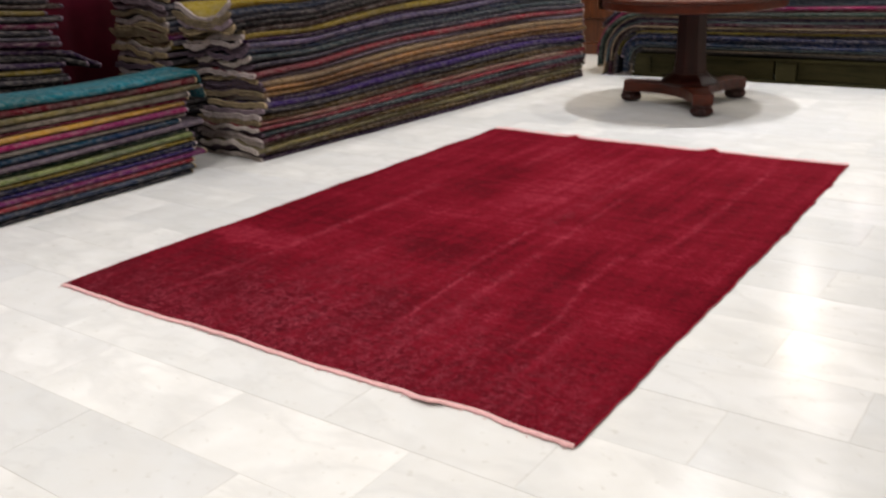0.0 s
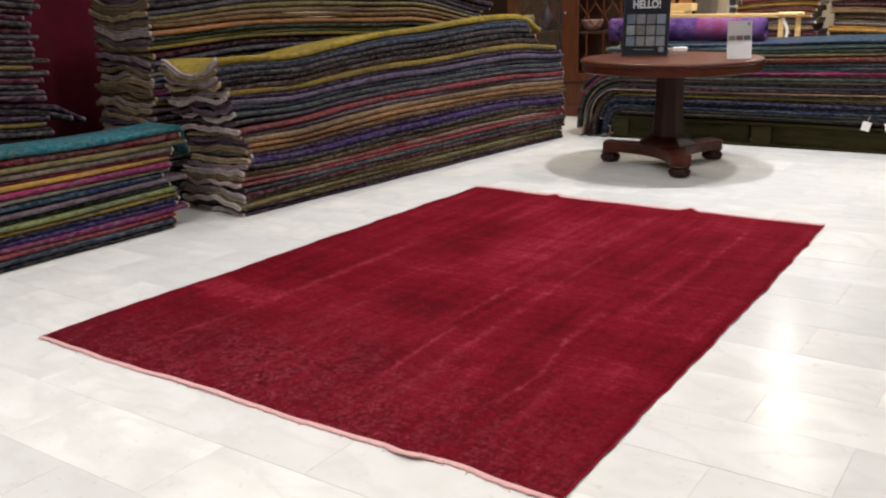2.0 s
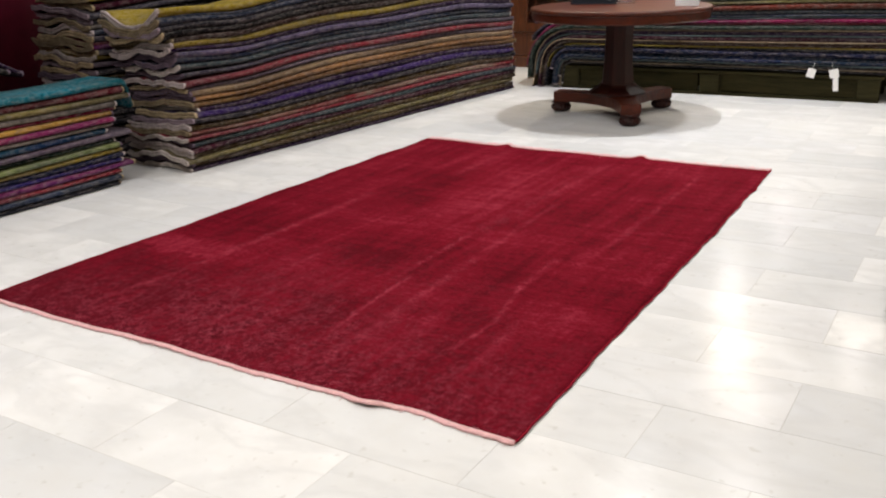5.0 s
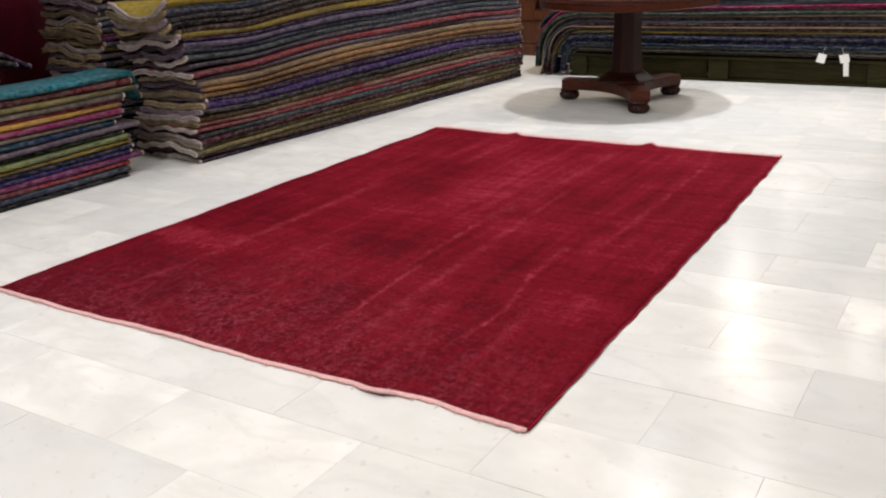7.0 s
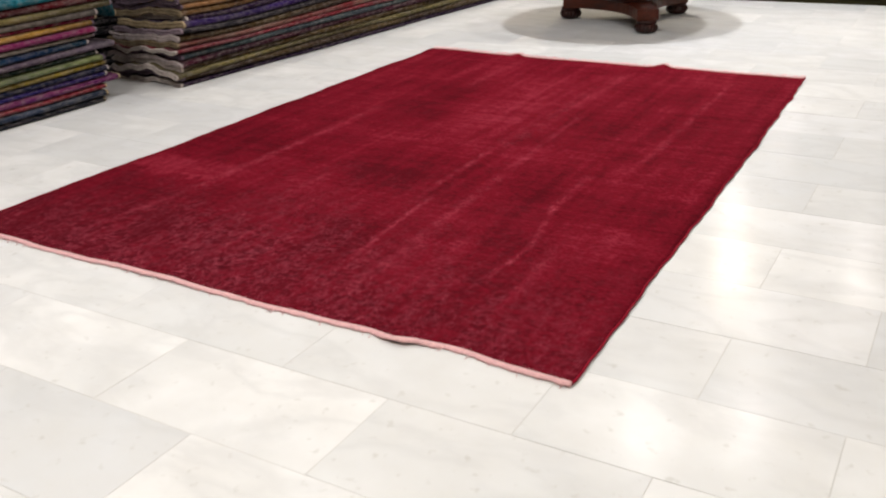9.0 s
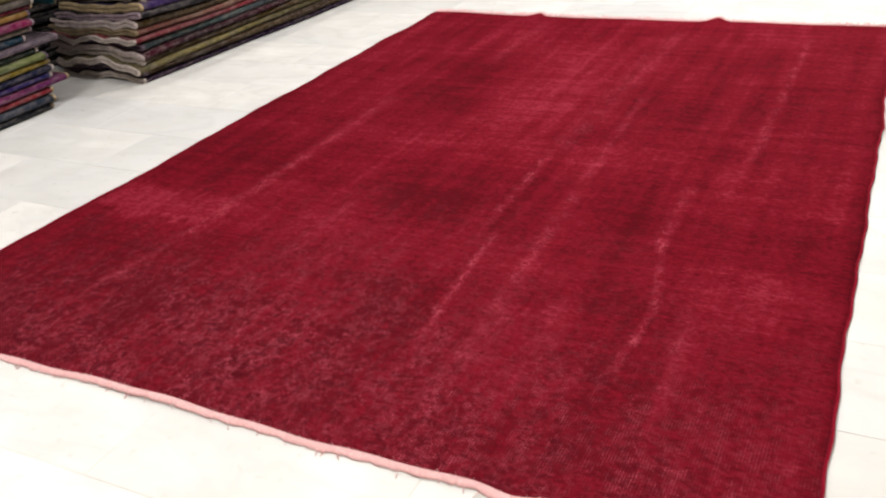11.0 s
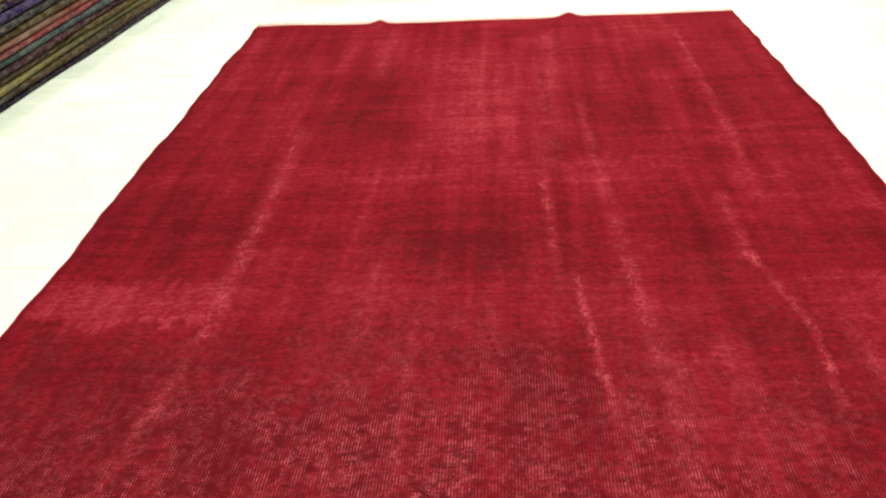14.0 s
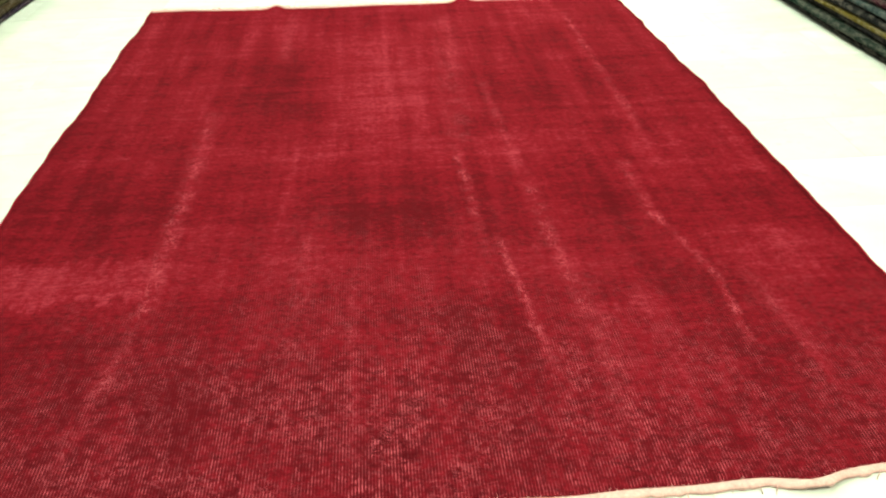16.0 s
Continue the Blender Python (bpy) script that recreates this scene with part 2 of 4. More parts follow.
    n.bump(n.math("ADD", n.math("ADD", grain, n.math("MULTIPLY", fine, 1.2)), n.math("MULTIPLY", cross, 1.2)), 0.28, 0.004)
    return n.finish(col, 1.0, spec=0.03)


def marble_material():
    n = Nodes("white_marble_tile")
    info = n.tree.nodes.new("ShaderNodeObjectInfo")
    isl = n.tree.nodes.new("ShaderNodeNewGeometry")
    rnd = n.math("FRACT", n.math("ADD", info.outputs["Random"], isl.outputs["Random Per Island"]))
    shift = n.tree.nodes.new("ShaderNodeCombineXYZ")
    n.link(n.math("MULTIPLY", rnd, 61), shift.inputs[0])
    n.link(n.math("MULTIPLY", rnd, 37), shift.inputs[1])
    v = n.coords(kind="World", offset=shift.outputs[0])
    cloud = n.noise(v, 2.2, 3, 0.45)
    haze = n.noise(v, 7.0, 4, 0.55)
    vein = n.noise(n.coords((1.0, 2.2, 1.0), kind="World", offset=shift.outputs[0]), 2.1, 5, 0.5, 0.5)
    spots = n.noise(v, 30, 2, 0.5)
    tone = n.ramp(rnd, [(0.0, (0.54, 0.55, 0.56)), (0.3, (0.64, 0.64, 0.63)), (0.6, (0.73, 0.725, 0.71)), (0.8, (0.62, 0.625, 0.635)), (1.0, (0.79, 0.78, 0.75))])
    col = n.mix(n.ramp(cloud, [(0.28, (0.75, 0.75, 0.75)), (0.70, (0, 0, 0))]), tone, (0.53, 0.54, 0.54))
    col = n.mix(n.ramp(haze, [(0.28, (0.45, 0.45, 0.45)), (0.70, (0, 0, 0))]), col, (0.52, 0.51, 0.485))
    thin = n.math("ABSOLUTE", n.math("SUBTRACT", vein, 0.5))
    col = n.mix(n.ramp(thin, [(0.0, (0.22, 0.22, 0.22)), (0.07, (0, 0, 0))]), col, (0.42, 0.42, 0.42))
    col = n.mix(n.ramp(spots, [(0.64, (0, 0, 0)), (0.76, (0.35, 0.35, 0.35))]), col, (0.36, 0.34, 0.30))
    rough = n.ramp(n.noise(n.coords(kind="World"), 1.7, 5, 0.6), [(0.3, (0.17, 0.17, 0.17)), (0.7, (0.24, 0.24, 0.24))])
    return n.finish(col, rough, spec=0.035)


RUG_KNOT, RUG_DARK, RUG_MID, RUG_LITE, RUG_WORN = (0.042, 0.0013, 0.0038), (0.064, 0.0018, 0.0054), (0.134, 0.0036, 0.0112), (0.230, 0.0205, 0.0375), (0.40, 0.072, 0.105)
STREAKS = [
    (0.40, 0.08, 0.56, 0.14, 0.024, 0.65), (0.462, 0.50, 1.42, 0.01, 0.028, 0.60), (0.472, 1.30, 1.86, -0.03, 0.034, 0.42),
    (1.347, 0.34, 0.92, -0.08, 0.013, 0.85), (1.262, 0.82, 1.48, -0.02, 0.018, 0.60), (1.262, 1.35, 2.95, 0.03, 0.050, 0.34),
    (1.465, 0.04, 1.32, -0.035, 0.024, 0.52), (1.42, 1.22, 2.10, -0.04, 0.022, 0.30),
    (1.772, 0.38, 0.66, 0.06, 0.012, 0.90), (1.795, 0.62, 1.02, -0.20, 0.015, 0.55), (1.72, 0.92, 1.32, 0.0, 0.022, 0.42), (1.842, 1.42, 2.96, 0.0, 0.018, 0.46),
    (1.89, 0.25, 0.68, -0.06, 0.022, 0.42), (0.80, 0.40, 1.10, 0.03, 0.055, 0.26), (0.66, 2.25, 3.02, 0.0, 0.030, 0.30), (0.935, 0.06, 0.78, 0.0, 0.010, 0.50)]
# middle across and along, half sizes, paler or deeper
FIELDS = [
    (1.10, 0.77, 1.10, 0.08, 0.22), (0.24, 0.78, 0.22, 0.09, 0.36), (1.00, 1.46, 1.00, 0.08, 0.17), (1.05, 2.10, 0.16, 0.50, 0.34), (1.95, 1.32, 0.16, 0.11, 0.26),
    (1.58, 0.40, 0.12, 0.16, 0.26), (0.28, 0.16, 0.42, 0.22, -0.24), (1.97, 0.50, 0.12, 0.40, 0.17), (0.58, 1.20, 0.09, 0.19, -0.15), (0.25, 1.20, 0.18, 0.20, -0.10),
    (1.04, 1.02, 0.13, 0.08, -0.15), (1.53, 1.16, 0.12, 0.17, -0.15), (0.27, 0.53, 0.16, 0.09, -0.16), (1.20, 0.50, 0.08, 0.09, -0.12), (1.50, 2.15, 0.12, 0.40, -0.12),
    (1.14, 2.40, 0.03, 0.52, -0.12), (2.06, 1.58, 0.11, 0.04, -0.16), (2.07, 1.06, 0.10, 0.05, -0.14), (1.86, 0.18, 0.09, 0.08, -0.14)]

MARBLE = marble_material()
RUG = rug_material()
GROUT = paint("grout", (0.50, 0.48, 0.45), 0.9, 0.15, 9)
WALL = paint("cream_wall_paint", lin(205, 192, 165), 0.7, 0.05, 2)
MAROON = paint("maroon_cloth", lin(74, 2, 24), 0.9, 0.15, 5, 0.2)
# the ceiling is out of view; its grey is picked to cut bounced light
CEILING = paint("ceiling_paint", (0.42, 0.41, 0.39), 0.8, 0.03, 2)
MAHOGANY = wood("polished_mahogany", lin(36, 10, 4), lin(86, 34, 14), "X", 0.40, 1.0, 0.03, 0.25)
MAHOGANY_DARK = wood("dark_mahogany", lin(18, 4, 2), lin(50, 13, 6), "Z", 0.45, 1.0, 0.08, 0.25)
CABINET_WOOD = wood("orange_brown_cabinet_wood", lin(50, 23, 10), lin(102, 52, 23), "Z", 0.35, 1.0, 0.2)
PALLET_WOOD = wood("weathered_pallet_wood", lin(30, 28, 15), lin(60, 55, 33), "X", 0.9, 1.0, 0.0, 0.1)
PALE_WOOD = wood("pale_beech", lin(196, 162, 104), lin(236, 206, 150), "X", 0.45)
BLACK = paint("black_lacquer", (0.012, 0.013, 0.02), 0.35, 0.1, 8)
WHITE = paint("white_card", (0.80, 0.79, 0.77), 0.5, 0.03, 8)
SILVER = Nodes("chromed_steel").finish((0.75, 0.75, 0.75), 0.18, 1.0)
GLASS = Nodes("cabinet_glass")
GLASS.bsdf.inputs["Transmission Weight"].default_value = 1.0
GLASS = GLASS.finish((0.9, 0.93, 0.92), 0.03)
PALE_FRINGE = fringe_mat("undyed_fringe", lin(196, 186, 176))
PINK_FRINGE = fringe_mat("pink_cotton_fringe", lin(238, 190, 190))
SELVEDGE = fringe_mat("dark_red_selvedge", lin(136, 14, 38))

# ---------- floor ----------
X0, X1, Y0, Y1 = -2.75, 6.5, -5.0, 14.6
floor = part("floor", box(X0, X1, Y0, Y1, -0.12, -0.0009), GROUT)
tagged(floor, "white polished marble tile floor laid in half bond", "floor", kind="structure")
TL, TW, JOINT, TX, TY = 0.60, 0.30, 0.0013, 2.452, 0.069


def tile_geometry():
    a, b, e, z = TL - JOINT, TW - JOINT, 0.0007, -0.010
    ring = lambda i, h: [(i, i, h), (a - i, i, h), (a - i, b - i, h), (i, b - i, h)]
    v = ring(0, z) + ring(0, -e) + ring(e, 0)
    f = [(0 + k, (k + 1) % 4, 4 + (k + 1) % 4, 4 + k) for k in range(4)] + [(4 + k, 4 + (k + 1) % 4, 8 + (k + 1) % 4, 8 + k) for k in range(4)] + [(8, 9, 10, 11)]
    return v, f


TILE_V, TILE_F = tile_geometry()
tile_mesh = bpy.data.meshes.new("tile")
tile_mesh.from_pydata(TILE_V, [], TILE_F)
tile_mesh.materials.append(MARBLE)
near_tiles, far_tiles = [], []
for row in range(int((Y0 - TY) / TW) - 1, int((Y1 - TY) / TW) + 1):
    off = 0.0 if row % 2 == 0 else TL / 2
    for col in range(int((X0 - TX) / TL) - 2, int((X1 - TX) / TL) + 2):
        x, y = TX + off + col * TL, TY + row * TW
        if x < X0 or x + TL > X1 + 0.3 or y < Y0 or y + TW > Y1:
            continue
        (near_tiles if -0.95 < x < 3.5 and -1.1 < y < 5.3 else far_tiles).append((x, y))
near_tiles.sort(key=lambda p: (p[0] + 0.3 - 1.4) ** 2 + (p[1] - 1.2) ** 2)
far_tiles += near_tiles[300:]
for x, y in near_tiles[:300]:
    t = new("tile", tile_mesh)
    t.location = (x, y, random.uniform(-0.0005, 0.0003))
    t.parent = floor
vs, fs = [], []
for x, y in far_tiles:
    k = len(vs)
    vs += [(x + a, y + b, c) for a, b, c in TILE_V]
    fs += [tuple(k + i for i in f) for f in TILE_F]
tagged(mesh_ob("tile_field", vs, fs, MARBLE, floor, smooth=False), kind="stuff")

# ---------- shell ----------
# east and south walls are out of view, added to close the room
for name, b, mat, label in (
        ("wall_west", (X0 - 0.2, X0, Y0 - 0.2, Y1 + 0.2, -0.12, CEIL), WALL, "plain cream wall out of view, closing the room behind the carpet piles"),
        ("wall_east", (X1, X1 + 0.2, Y0 - 0.2, Y1 + 0.2, -0.12, CEIL), WALL, "plain cream wall out of view, closing the room"),
        ("wall_north", (X0, X1, Y1, Y1 + 0.2, -0.12, CEIL), WALL, "plain cream painted far wall of the shop"),
        ("wall_south", (X0, X1, Y0 - 0.2, Y0, -0.12, CEIL), WALL, "plain cream wall out of view, closing the room")):
    tagged(part(name, box(*b), mat), label, "wall", kind="structure")
tagged(part("ceiling", box(X0 - 0.2, X1 + 0.2, Y0 - 0.2, Y1 + 0.2, CEIL, CEIL + 0.2), CEILING), "plain grey ceiling out of view, closing the room", "ceiling", kind="structure")

# ---------- ceiling lights, out of view ---
LAMP_RIM = paint("lamp_rim", (0.6, 0.6, 0.6), 0.4)
GLOW = Nodes("lamp_glow")
GLOW.bsdf.inputs["Emission Color"].default_value = (1.0, 0.90, 0.76, 1)
GLOW.bsdf.inputs["Emission Strength"].default_value = 5.0
GLOW = GLOW.finish((0.8, 0.8, 0.8), 0.5)


def downlight(x, y, power, tone):
    base = empty("unseen_ceiling_light", pose(x, y, CEIL), "unseen round white recessed ceiling downlight, switched on, placed for light", "ceiling light", "ceiling lights")
    bm = bmesh.new()
    n = 32
    prof = [(0.085, -0.001), (0.12, -0.001), (0.12, -0.012), (0.112, -0.016), (0.085, -0.012)]
    rings = [[bm.verts.new((r * math.cos(2 * math.pi * k / n), r * math.sin(2 * math.pi * k / n), z)) for k in range(n)] for r, z in prof]
    for a, b in zip(rings, rings[1:] + rings[:1]):
        for k in range(n):
            bm.faces.new((a[k], a[(k + 1) % n], b[(k + 1) % n], b[k]))
    part("rim", bm, LAMP_RIM, base)
    part("diffuser", lathe([(0.084, -0.003), (0.084, -0.008)], 32), GLOW, base)
    data = bpy.data.lights.new("downlight", "AREA")
    data.spread = radians(160)
    data.shape, data.size, data.energy, data.color = "DISK", 0.16, power, tone
    lamp = new("downlight", data)
    lamp.location = (x, y, CEIL - 0.02)
    return base


for x, y, power, tone in LAMPS:
    downlight(x, y, power, tone)

# ---------- the crimson rug ----------
RW, RL = 2.19, 3.10


def rug_edge(u, v):
    """Rug place for u across and v along, both 0 to 1, with the uneven edges that it has."""
    right = RW - 0.055 * v ** 1.6 + 0.0018 * math.sin(v * 23) + 0.0018 * math.sin(v * 51 + 1) + 0.0015 * math.sin(v * 133)
    right -= 0.006 * math.exp(-((v - 0.28) / 0.18) ** 2)
    right += sum(0.005 * math.exp(-((v - c) / 0.012) ** 2) for c in (0.61, 0.755, 0.865))
    left = 0.004 * math.sin(v * 19 + 2) + 0.003 * math.sin(v * 43) + 0.0015 * math.sin(v * 121) + 0.009 * v
    x = left + (right - left) * u
    near = 0.0035 * math.sin(u * 17 + 1) + 0.002 * math.sin(u * 61) - 0.018 * math.exp(-((x - 1.73) / 0.05) ** 2) + 0.02 * math.exp(-((x - 1.90) / 0.12) ** 2)
    far = RL + 0.004 * math.sin(u * 29) - 0.04 * math.sin(u * math.pi) * 0.6 + 0.028 * math.exp(-((x - 0.573) / 0.03) ** 2) + 0.035 * math.exp(-((x - 1.423) / 0.035) ** 2)
    y = near + (far - near) * v
    z = 0.0012 * math.sin(x * 9 + y * 4) + 0.0012 * math.sin(y * 13 - x * 5) + 0.0024
    z += 0.010 * math.exp(-((x - 1.745) / 0.055) ** 2) * math.exp(-(v * RL / 0.10))
    z += 0.008 * math.exp(-((x - 0.573) / 0.03) ** 2 - ((1 - v) * RL / 0.05)) + 0.010 * math.exp(-((x - 1.423) / 0.035) ** 2 - ((1 - v) * RL / 0.05))
    return x, y, z


def rug():
    nu, nv, thick = 110, 150, 0.0065
    vs, fs = [], []
    for j in range(nv + 1):
        for i in range(nu + 1):
            u, v = i / nu, j / nv
            x, y, z = rug_edge(u, v)
            edge = min(u * RW, (1 - u) * RW, v * RL, (1 - v) * RL)
            vs.append((x, y, z + thick - 0.004 * math.exp(-edge / 0.006)))
    w = nu + 1
    for j in range(nv):
        for i in range(nu):
            fs.append((j * w + i, j * w + i + 1, (j + 1) * w + i + 1, (j + 1) * w + i))
    rim = [i for i in range(w)] + [j * w + nu for j in range(1, nv + 1)] + [nv * w + i for i in range(nu - 1, -1, -1)] + [j * w for j in range(nv - 1, 0, -1)]
    k = len(vs)
    for i in rim:
        x, y, z = vs[i]
        vs.append((x, y, max(0.0006, z - thick)))
    m = len(rim)
    for i in range(m):
        fs.append((rim[i], k + i, k + (i + 1) % m, rim[(i + 1) % m]))
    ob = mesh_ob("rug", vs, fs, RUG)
    tagged(ob, "large worn crimson overdyed wool rug on the marble floor", "rug")
    # flat woven band at the near end, with short loose threads
    def band(name, v, out, width, mat, label, wave):
        n, pv, pf = 220, [], []
        for i in range(n + 1):
            x, y, z = rug_edge(i / n, v)
            d = width * (1 + wave * (0.35 * math.sin(i * 0.9) + 0.5 * random.uniform(-1, 1)))
            pv += [(x, y - out * 0.004, z + 0.0062), (x, y + out * d * 0.55, z + 0.0062), (x, y + out * d, z + 0.004), (x, y + out * d, max(0.0008, z - 0.001)), (x, y - out * 0.004, max(0.0008, z - 0.001))]
        for i in range(n):
            a, b = i * 5, i * 5 + 5
            for q in range(5):
                pf.append((a + q, a + (q + 1) % 5, b + (q + 1) % 5, b + q))
        pf += [tuple(range(4, -1, -1)), tuple(n * 5 + q for q in range(5))]
        return mesh_ob(name, pv, pf, mat, ob, label)
    band("end_band", 0.0, -1, 0.0120, PINK_FRINGE, "pale pink woven cotton end band", 0.35)
    band("far_fringe", 1.0, 1, 0.020, PINK_FRINGE, "short pale pink cotton fringe", 0.6)
    for name, u, out in (("selvedge", 0.0, -1), ("selvedge", 1.0, 1)):
        n, pv, pf = 160, [], []
        for j in range(n + 1):
            x, y, z = rug_edge(u, j / n)
            for q in range(6):
                ang = q * math.pi / 3
                pv.append((x + out * 0.001 + 0.0036 * math.cos(ang), y, z + 0.0036 + 0.0030 * math.sin(ang)))
        for j in range(n):
            for q in range(6):
                pf.append((j * 6 + q, j * 6 + (q + 1) % 6, j * 6 + 6 + (q + 1) % 6, j * 6 + 6 + q))
        mesh_ob(name, pv, pf, SELVEDGE, ob, "dark red overcast side cord")
    # loose tufts at both ends
    pv, pf = [], []
    for u, v in [(random.random(), random.choice((0, 1, 1, 1))) for _ in range(170)]:
        x, y, z = rug_edge(u, v)
        s = -1 if v == 0 else 1
        y += s * (0.013 if v == 0 else 0.010)
        dx, dy, k = random.uniform(-0.012, 0.012), s * random.uniform(0.004, 0.016), len(pv)
        pv += [(x - 0.001, y, z + 0.005), (x + 0.001, y, z + 0.005), (x + dx + 0.0008, y + dy, 0.0015), (x + dx - 0.0008, y + dy, 0.0015), (x, y, z + 0.0075), (x + dx, y + dy, 0.003)]
        pf += [(k, k + 4, k + 5, k + 3), (k + 4, k + 1, k + 2, k + 5), (k, k + 3, k + 2, k + 1), (k, k + 1, k + 4), (k + 3, k + 5, k + 2)]
    for _ in range(420):
        x, y, z = rug_edge(random.random() ** 1.3, 1.0)
        dx, dy, w, k = random.uniform(-0.014, 0.014), random.uniform(0.018, 0.052), random.uniform(0.0012, 0.0026), len(pv)
        pv += [(x - w, y, z + 0.003), (x + w, y, z + 0.003), (x + dx + 0.6 * w, y + dy, 0.006), (x + dx - 0.6 * w, y + dy, 0.006), (x, y, z + 0.0075), (x + dx, y + dy, 0.0095)]
        pf += [(k, k + 4, k + 5, k + 3), (k + 4, k + 1, k + 2, k + 5), (k, k + 3, k + 2, k + 1), (k, k + 1, k + 4), (k + 3, k + 5, k + 2)]
    for _ in range(1500):
        v = random.choice((0, 0, 1))
        x, y, z = rug_edge(random.random(), v)
        s = -1 if v == 0 else 1
        y += s * random.uniform(-0.003, 0.008)
        dx, dy, dz, k = random.uniform(-0.005, 0.005), s * random.uniform(-0.007, 0.007), random.uniform(0.001, 0.006), len(pv)
        pv += [(x - 0.0009, y, z + 0.0045), (x + 0.0009, y, z + 0.0045), (x, y + 0.0014, z + 0.0045), (x + dx, y + dy, z + 0.0065 + dz)]
        pf += [(k, k + 1, k + 3), (k + 1, k + 2, k + 3), (k + 2, k, k + 3), (k, k + 2, k + 1)]
    tagged(mesh_ob("loose_threads", pv, pf, PINK_FRINGE, ob), kind="stuff")
    return ob


rug()

# ---------- folded carpets in piles ----------
COLOURS = {
    "dark navy": ((14, 22, 38), None), "slate blue": ((52, 66, 88), None), "navy": ((20, 30, 62), (34, 36, 58)), "royal blue": ((34, 42, 104), (60, 40, 100)),
    "coral red": ((138, 42, 52), (112, 60, 66)), "violet": ((98, 40, 100), (120, 46, 84)), "olive yellow": ((140, 122, 40), None), "light green": ((128, 140, 84), (92, 104, 74)),
    "dark green": ((36, 58, 48), None), "mauve grey": ((112, 102, 112), (92, 80, 92)), "dark teal": ((16, 62, 80), (24, 50, 84)), "magenta": ((146, 30, 84), (122, 34, 84)),
    "golden yellow": ((186, 142, 52), (150, 116, 56)), "taupe": ((124, 116, 104), None), "khaki": ((126, 116, 66), None), "deep red": ((92, 8, 24), None),
    "teal": ((22, 118, 132), (30, 98, 104)), "dark purple": ((38, 20, 52), (52, 34, 60)), "black": ((18, 16, 20), None), "maroon": ((66, 16, 36), (50, 30, 40)),
    "crimson": ((126, 16, 52), None), "charcoal": ((40, 40, 46), (56, 54, 58)), "grey": ((82, 82, 88), (64, 60, 72)), "purple": ((60, 38, 100), (48, 34, 84)),
    "gold brown": ((130, 100, 56), (98, 70, 44)), "orange gold": ((166, 122, 72), (130, 96, 62)), "tan": ((146, 124, 88), (116, 96, 72)), "rust": ((112, 46, 32), (90, 50, 40)),
    "brown": ((60, 42, 34), None), "olive brown": ((82, 66, 30), (60, 46, 34)), "patchwork beige": ((134, 116, 98), (128, 26, 36)), "grey green": ((66, 82, 82), (56, 64, 72)),
    "yellow": ((168, 148, 34), (140, 124, 34)), "lavender grey": ((98, 88, 116), (80, 76, 98)), "pale teal": ((112, 140, 138), (92, 116, 118)), "dark blue": ((16, 34, 74), (22, 42, 60)),
    "orange": ((176, 118, 70), (150, 114, 66)), "plum": ((46, 20, 50), (58, 22, 46)), "deep magenta": ((92, 12, 48), (66, 16, 46)), "cream": ((190, 170, 130), None)}


def dye(c):
    """Faded wool: the sRGB bytes, a little deeper."""
    r = lin(*c)
    g = sum(r) / 3
    return tuple(0.66 * k * (x * 0.95 + g * 0.05) + 0.001 for x, k in zip(r, (1.03, 0.97, 1.04)))


CARPET = {k: carpet_mat("wool_" + k.replace(" ", "_"), dye(a), dye(b) if b else None) for k, (a, b) in COLOURS.items()}
ENDS = [fringe_mat("wool_edge", lin(*c), 0.45) for c in ((188, 174, 172), (152, 134, 144), (140, 124, 100), (178, 158, 126), (112, 96, 110), (196, 184, 178))]


def profile(depth, height, plies):
    """The outline of a folded carpet seen from its end: v into the pile, w up. Two rows of points, outer and inner."""
    t = height / plies * 0.43
    line = []
    pitch = height / plies
    level = pitch / 2
    r = pitch / 2
    ends = [random.uniform(0.0, 0.05) for _ in range(plies + 1)]
    v = depth - ends[0]
    for p in range(plies):
        to_front = p % 2 == 0
        a, b = (depth - ends[p], r) if to_front else (r, depth - ends[p])
        if p > 0 and not to_front:
            pass
        for q in range(13):
            line.append((a + (b - a) * q / 12, level))
        if p < plies - 1:
            cx = r if to_front else depth - ends[p]
            for q in range(1, 5):
                ang = math.pi * q / 5
                line.append((cx - math.sin(ang) * r * (1.15 if to_front else -1.0), level + r - math.cos(ang) * r))
            level += pitch
    outer, inner = [], []
    for i, (a, b) in enumerate(line):
        p0, p1 = line[max(0, i - 1)], line[min(len(line) - 1, i + 1)]
        dx, dy = p1[0] - p0[0], p1[1] - p0[1]
        d = math.hypot(dx, dy) or 1
        outer.append((a - dy / d * t, b + dx / d * t))
        inner.append((a + dy / d * t, b - dx / d * t))
    return outer, inner


def dip(u, a, h, depth, crumple, seed):
    """How far a fold sinks or lifts at the loose near end of a pile, for a place a into the pile."""
    if not crumple:
        return 0.0
    fade = math.exp(-max(0.0, u + 0.05) / 0.28)
    x = a / depth
    high = min(1.0, h / (0.85 if depth < 0.69 else 1.22))
    sag = -0.095 * math.sin(math.pi * min(1, max(0, x)) ** 0.8) * high ** 7
    roll = 0.062 * noise.noise(Vector((x * 2.8, h * 6.5, 1.7))) + 0.034 * noise.noise(Vector((x * 7.0, h * 12.0, 4.2)))
    return fade * crumple * (sag + roll * (0.55 + 0.35 * high) * (1 - 0.6 * high ** 8) + 0.004 * math.sin((13 + 2 * seed) * x + seed) + 0.003 * math.sin(31 * x + 2 * seed))


